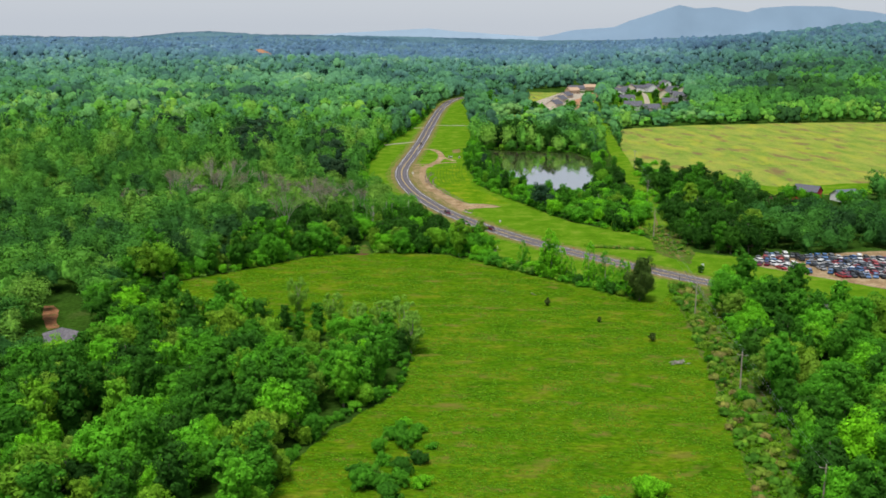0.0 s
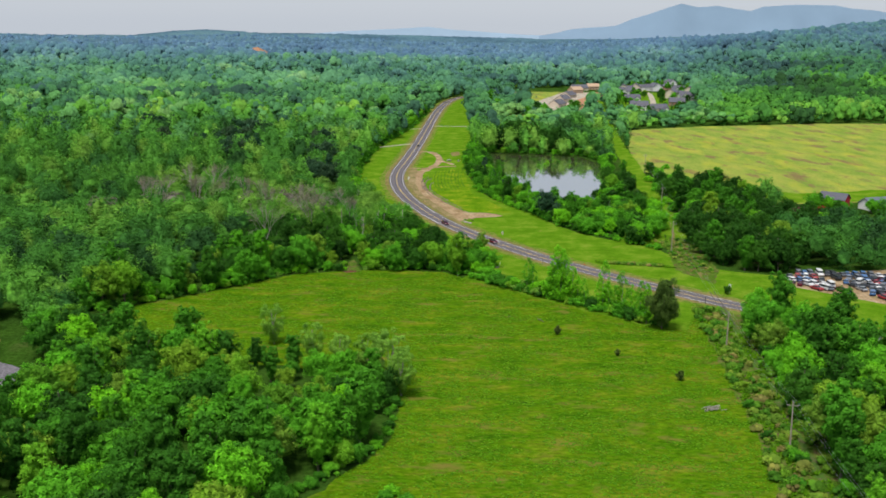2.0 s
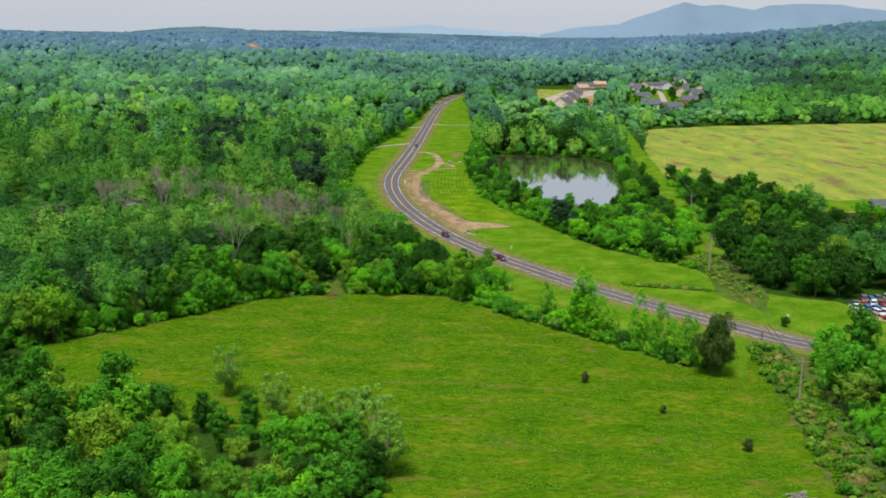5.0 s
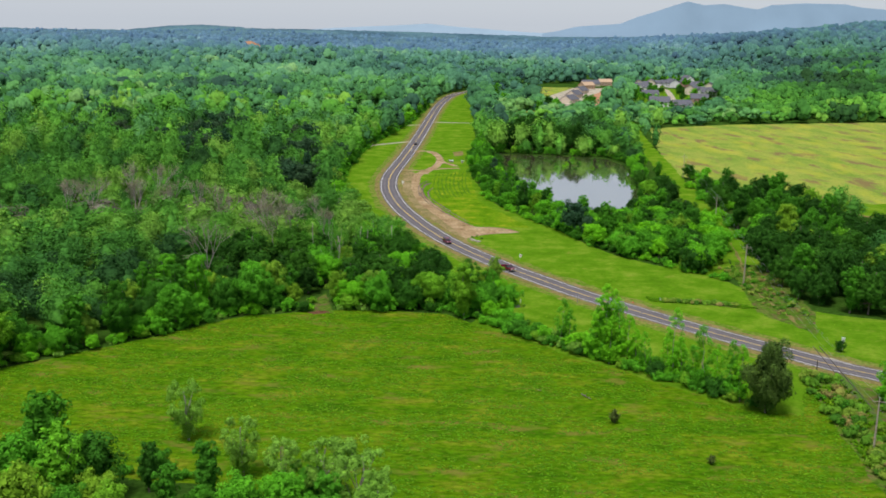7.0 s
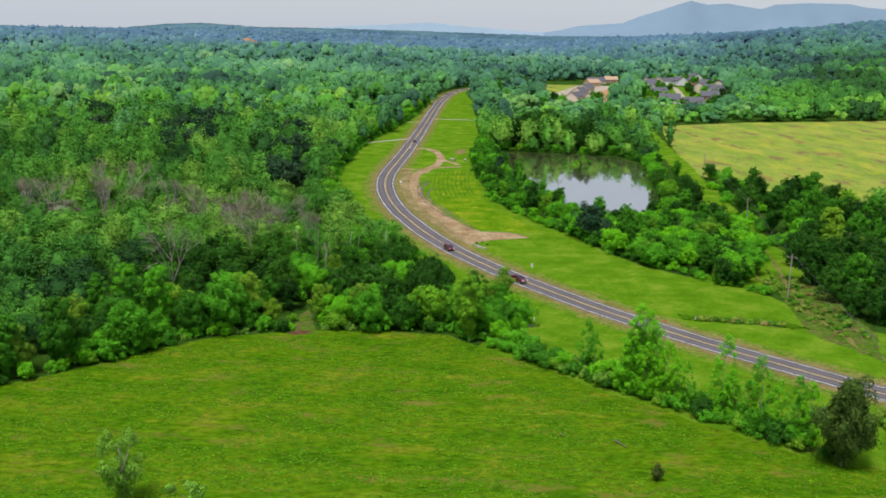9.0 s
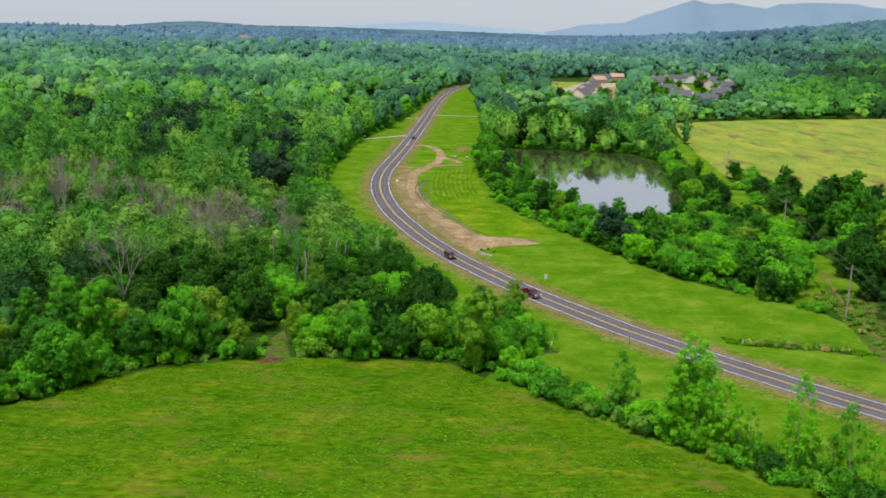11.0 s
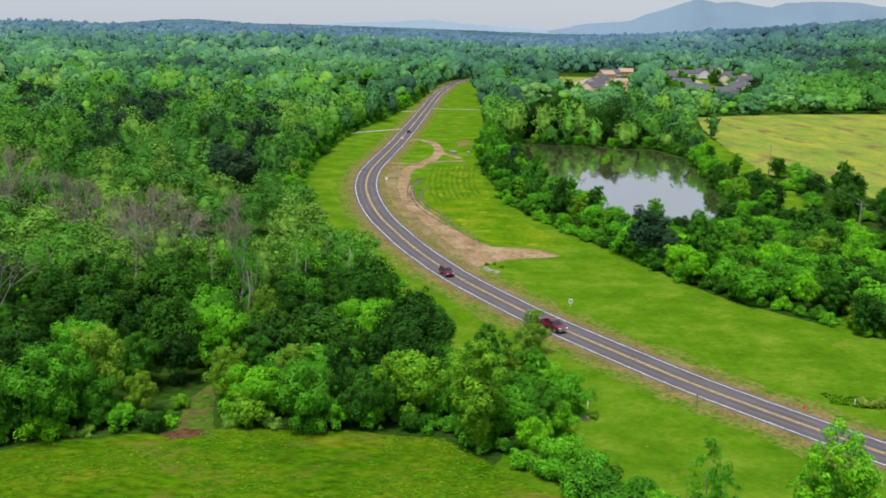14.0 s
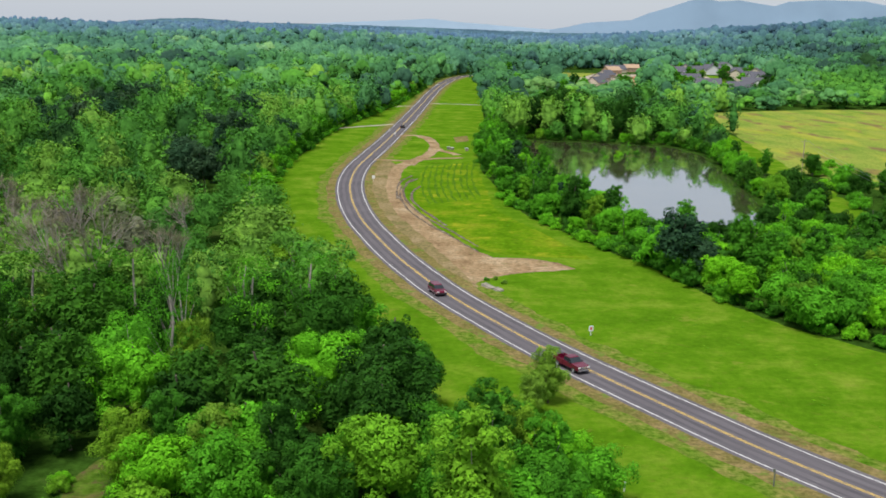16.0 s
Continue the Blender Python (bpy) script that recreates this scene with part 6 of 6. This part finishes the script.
b = house("barn", "red wooden barn with a dark metal roof among trees", "barn", 6.2, 3.6, 5.2, 2.6, BARNRED, ROOF_GREY, [(0, 2.0, 1)])
b.matrix_basis = pose(192.5, 533, 0, 0, 0, -42)
farm = house("farmhouse", "low farmhouse with a weathered grey roof among trees", "house", 6.0, 4.0, 3.0, 2.6, PALE, ROOF_PALE, WIN[:3])
farm.matrix_basis = pose(212, 533, 0, 0, 0, 20)

# ---- scrub that chokes the railway ----
scrub_rng = np.random.default_rng(77)
places = []
for q in [p for p in rail_line if 150 < p.y < 348]:
    for k in range(4):
        off = scrub_rng.uniform(-9.5, -1.4) if scrub_rng.uniform() < 0.75 else scrub_rng.uniform(1.2, 4.5)
        places.append((q.x + off, q.y + scrub_rng.uniform(-1.5, 1.5)))
woods("railway_scrub", "rank weeds, brambles and low bushes along the railway", places, 200, 0.24, WEED_LEAF, 1.7, 78, lambda r, px, py: r.uniform(), 0.75, "scrub")
places = [(scrub_rng.uniform(90, 101), scrub_rng.uniform(396, 452)) for k in range(90)] + [(x, 410.5 - 0.2 * (x - 66) + scrub_rng.uniform(-1.2, 1.2)) for x in scrub_rng.uniform(64, 84, 70)]
woods("ditch_scrub", "tangled weeds and dead stems beside ditch and railway", places, 150, 0.22, WEED_LEAF, 0.9, 79, lambda r, px, py: r.uniform(0.1, 1.0), 0.9, "scrub")

# ---- ruts, mown rows, river, clay ----
# palest stop paints the whitish wet highlights into the ruts' colour
RUT = ground_mat("wet_glinting_ruts", [(0.3, (0.07, 0.05, 0.035)), (0.6, (0.2, 0.16, 0.12)), (0.75, (0.42, 0.4, 0.37))], 0.5, 1.5)
DARKSOIL = ground_mat("dark_red_soil", [(0.3, (0.07, 0.035, 0.02)), (0.7, (0.16, 0.08, 0.045))], 0.4, 1.5)
SILT = ground_mat("grey_river_silt", [(0.3, (0.13, 0.12, 0.14)), (0.7, (0.2, 0.185, 0.2))], 0.2, 1.0)
MOWN = ground_mat("mown_rows", [(0.3, (0.055, 0.13, 0.008)), (0.7, (0.1, 0.2, 0.015))], 0.2, 2.0)
for k, pts in enumerate(([(-1.3, 619.5), (-3.7, 610), (-4.6, 596.1), (-3.5, 582.7), (-0.1, 565), (4.3, 551), (8.7, 538.5), (14.1, 523.2)], [(-2.7, 619.3), (-4.9, 607.6), (-5.4, 592.9), (-4.2, 578.9), (-1, 561.7), (3.4, 546.6), (8.7, 532.7), (13.9, 518.2)],
                         [(0, 605.1), (-1.7, 594.5), (-1.7, 582.9), (0.7, 569.2), (4.9, 554), (7.5, 545.7)], [(-3.2, 626), (-6, 612), (-6.3, 596), (-5.2, 582)])):
    strip("rut", -0.3, 0.3, 0.26 + 0.02 * k, RUT, "muddy wheel rut beside the dirt track", "wheel rut", 0.45, float(k), spline(pts, 1.2))
for k in range(9):
    u = k / 8
    row = [(1.3 + 15.8 * u, 652 + 9 * u), (0.5 + 15.3 * u, 631 + 10 * u), (0.4 + 14.9 * u, 609.5 + 11 * u), (1.5 + 14.3 * u, 589 + 12 * u), (3.1 + 13.8 * u, 575 + 11 * u)]
    strip("mown_row", -0.3, 0.3, 0.12, MOWN, "dark green mown row in the grass", "grass row", 0.6, float(k), spline(row, 2))
sheet("river_flat", RIVER, 0.06, SILT, "grey silty river flat among trees", "river", 2, 0.8)
sheet("river_bank", [(-122, 315), (-119, 316), (-115, 309), (-112, 300), (-109, 291), (-111, 289), (-114, 294), (-118, 303)], 0.1, CLAY, "bare red clay river bank", "river bank", 1, 0.9)
sheet("path", [(-29.1, 393.3), (-23.9, 394.3), (-25.9, 402.7), (-28, 414.5), (-30.1, 406.4)], 0.06, SCRUB, "rough grassy path leading into the wood", "path", 1, 0.5)
sheet("clay_patch", [(-31, 393.5), (-28.2, 395.7), (-25.3, 395.6), (-24.8, 393.9), (-29.1, 392.2)], 0.07, DARKSOIL, "bare red soil at the meadow's edge", "bare soil", 1, 0.5)
scar = sheet("clay_scar", [(-14, 5), (-6, 6), (6, 1), (15, -5), (6, -6), (-8, 0)], 0, REDSOIL, "bare red clay scar on a wooded hill", "bare soil", 4, 1)
# tilted, stretched and set above the slope to fit the camera's view
scar.matrix_basis = pose(-397, 2412, 20.5, 48, 0, 0)
scar.scale = (1.5, 2.1, 1)


# ---- grass ----
def tufts(name, outline, n, high, wide, seed, label):
    rng = np.random.default_rng(seed)
    xs, ys = [p[0] for p in outline], [p[1] for p in outline]
    px, py = rng.uniform(min(xs), max(xs), n * 2), rng.uniform(max(150, min(ys)), min(max(ys), 640), n * 2)
    ok = inside(outline, px, py) & (np.abs(px - 3) < 0.5 * (py + 20) + 10)
    road = np.array([p[:] for p in road_line])
    px, py = px[ok][:n], py[ok][:n]
    clear = np.array([np.min(np.hypot(road[:, 0] - a, road[:, 1] - b)) for a, b in zip(px, py)]) > 6.5
    clear &= ~inside(POND, px, py)
    clear &= np.array([noise.noise((a * 0.07, b * 0.12, 2.0)) + 0.6 * noise.noise((a * 0.4, b * 0.4, 5.0)) for a, b in zip(px, py)]) > -0.12
    px, py = px[clear], py[clear]
    n, k = len(px), 4
    g = rng.uniform(0, 6.28, (n, k))
    s = rng.uniform(0.5, 1.2, (n, k))
    base = np.stack([px, py, np.full(n, 0.02)], 1)[:, None, :]
    out = np.stack([np.cos(g), np.sin(g), np.zeros_like(g)], -1)
    sid = np.stack([-np.sin(g), np.cos(g), np.zeros_like(g)], -1)
    tip = base + out * (s * wide)[..., None] + np.array([0, 0, 1.0]) * (s * high)[..., None]
    v = np.stack([base + sid * wide * 0.45, base - sid * wide * 0.45, tip], 2).reshape(-1, 3)
    tint = np.repeat(np.clip(rng.normal(0.4, 0.16, n), 0, 1), k)
    ob = new(name, mesh_of(name, v, np.arange(len(v)).reshape(-1, 3), BLADE, tint))
    tagged(ob, label, "grass", kind="stuff")


# blades flattened to fit the camera's view: lit from above, they read as mottling
tufts("grass", MEADOW, 52000, 0.05, 0.45, 41, "tufted meadow grass with blades laid nearly flat")
tufts("verge_weeds", VERGES, 1500, 0.06, 0.4, 42, "tufted grass of the road verges")
tufts("ditch_weeds", [(60.6, 414.7), (69.2, 412.8), (85.6, 408.8), (88.9, 404.1), (84.5, 403.9), (69.2, 408.2), (60.6, 409.5)], 900, 0.35, 0.5, 43, "rank dark weeds along the ditch")
tufts("rail_weeds", [(58.8, 155.1), (64.8, 195.8), (71.4, 247), (77.6, 303.6), (82.4, 346.6), (90, 347.8), (87.8, 305), (81.5, 248.2), (74.9, 196.9), (68.2, 155.9)], 9000, 0.5, 0.6, 45, "waist-high weeds that choke the railway strip")

# ---- done: move the first of each tree out of the way ----
for obs in PROTOS.values():
    for ob in obs:
        for o in (*ob.children, ob):
            bpy.data.objects.remove(o)
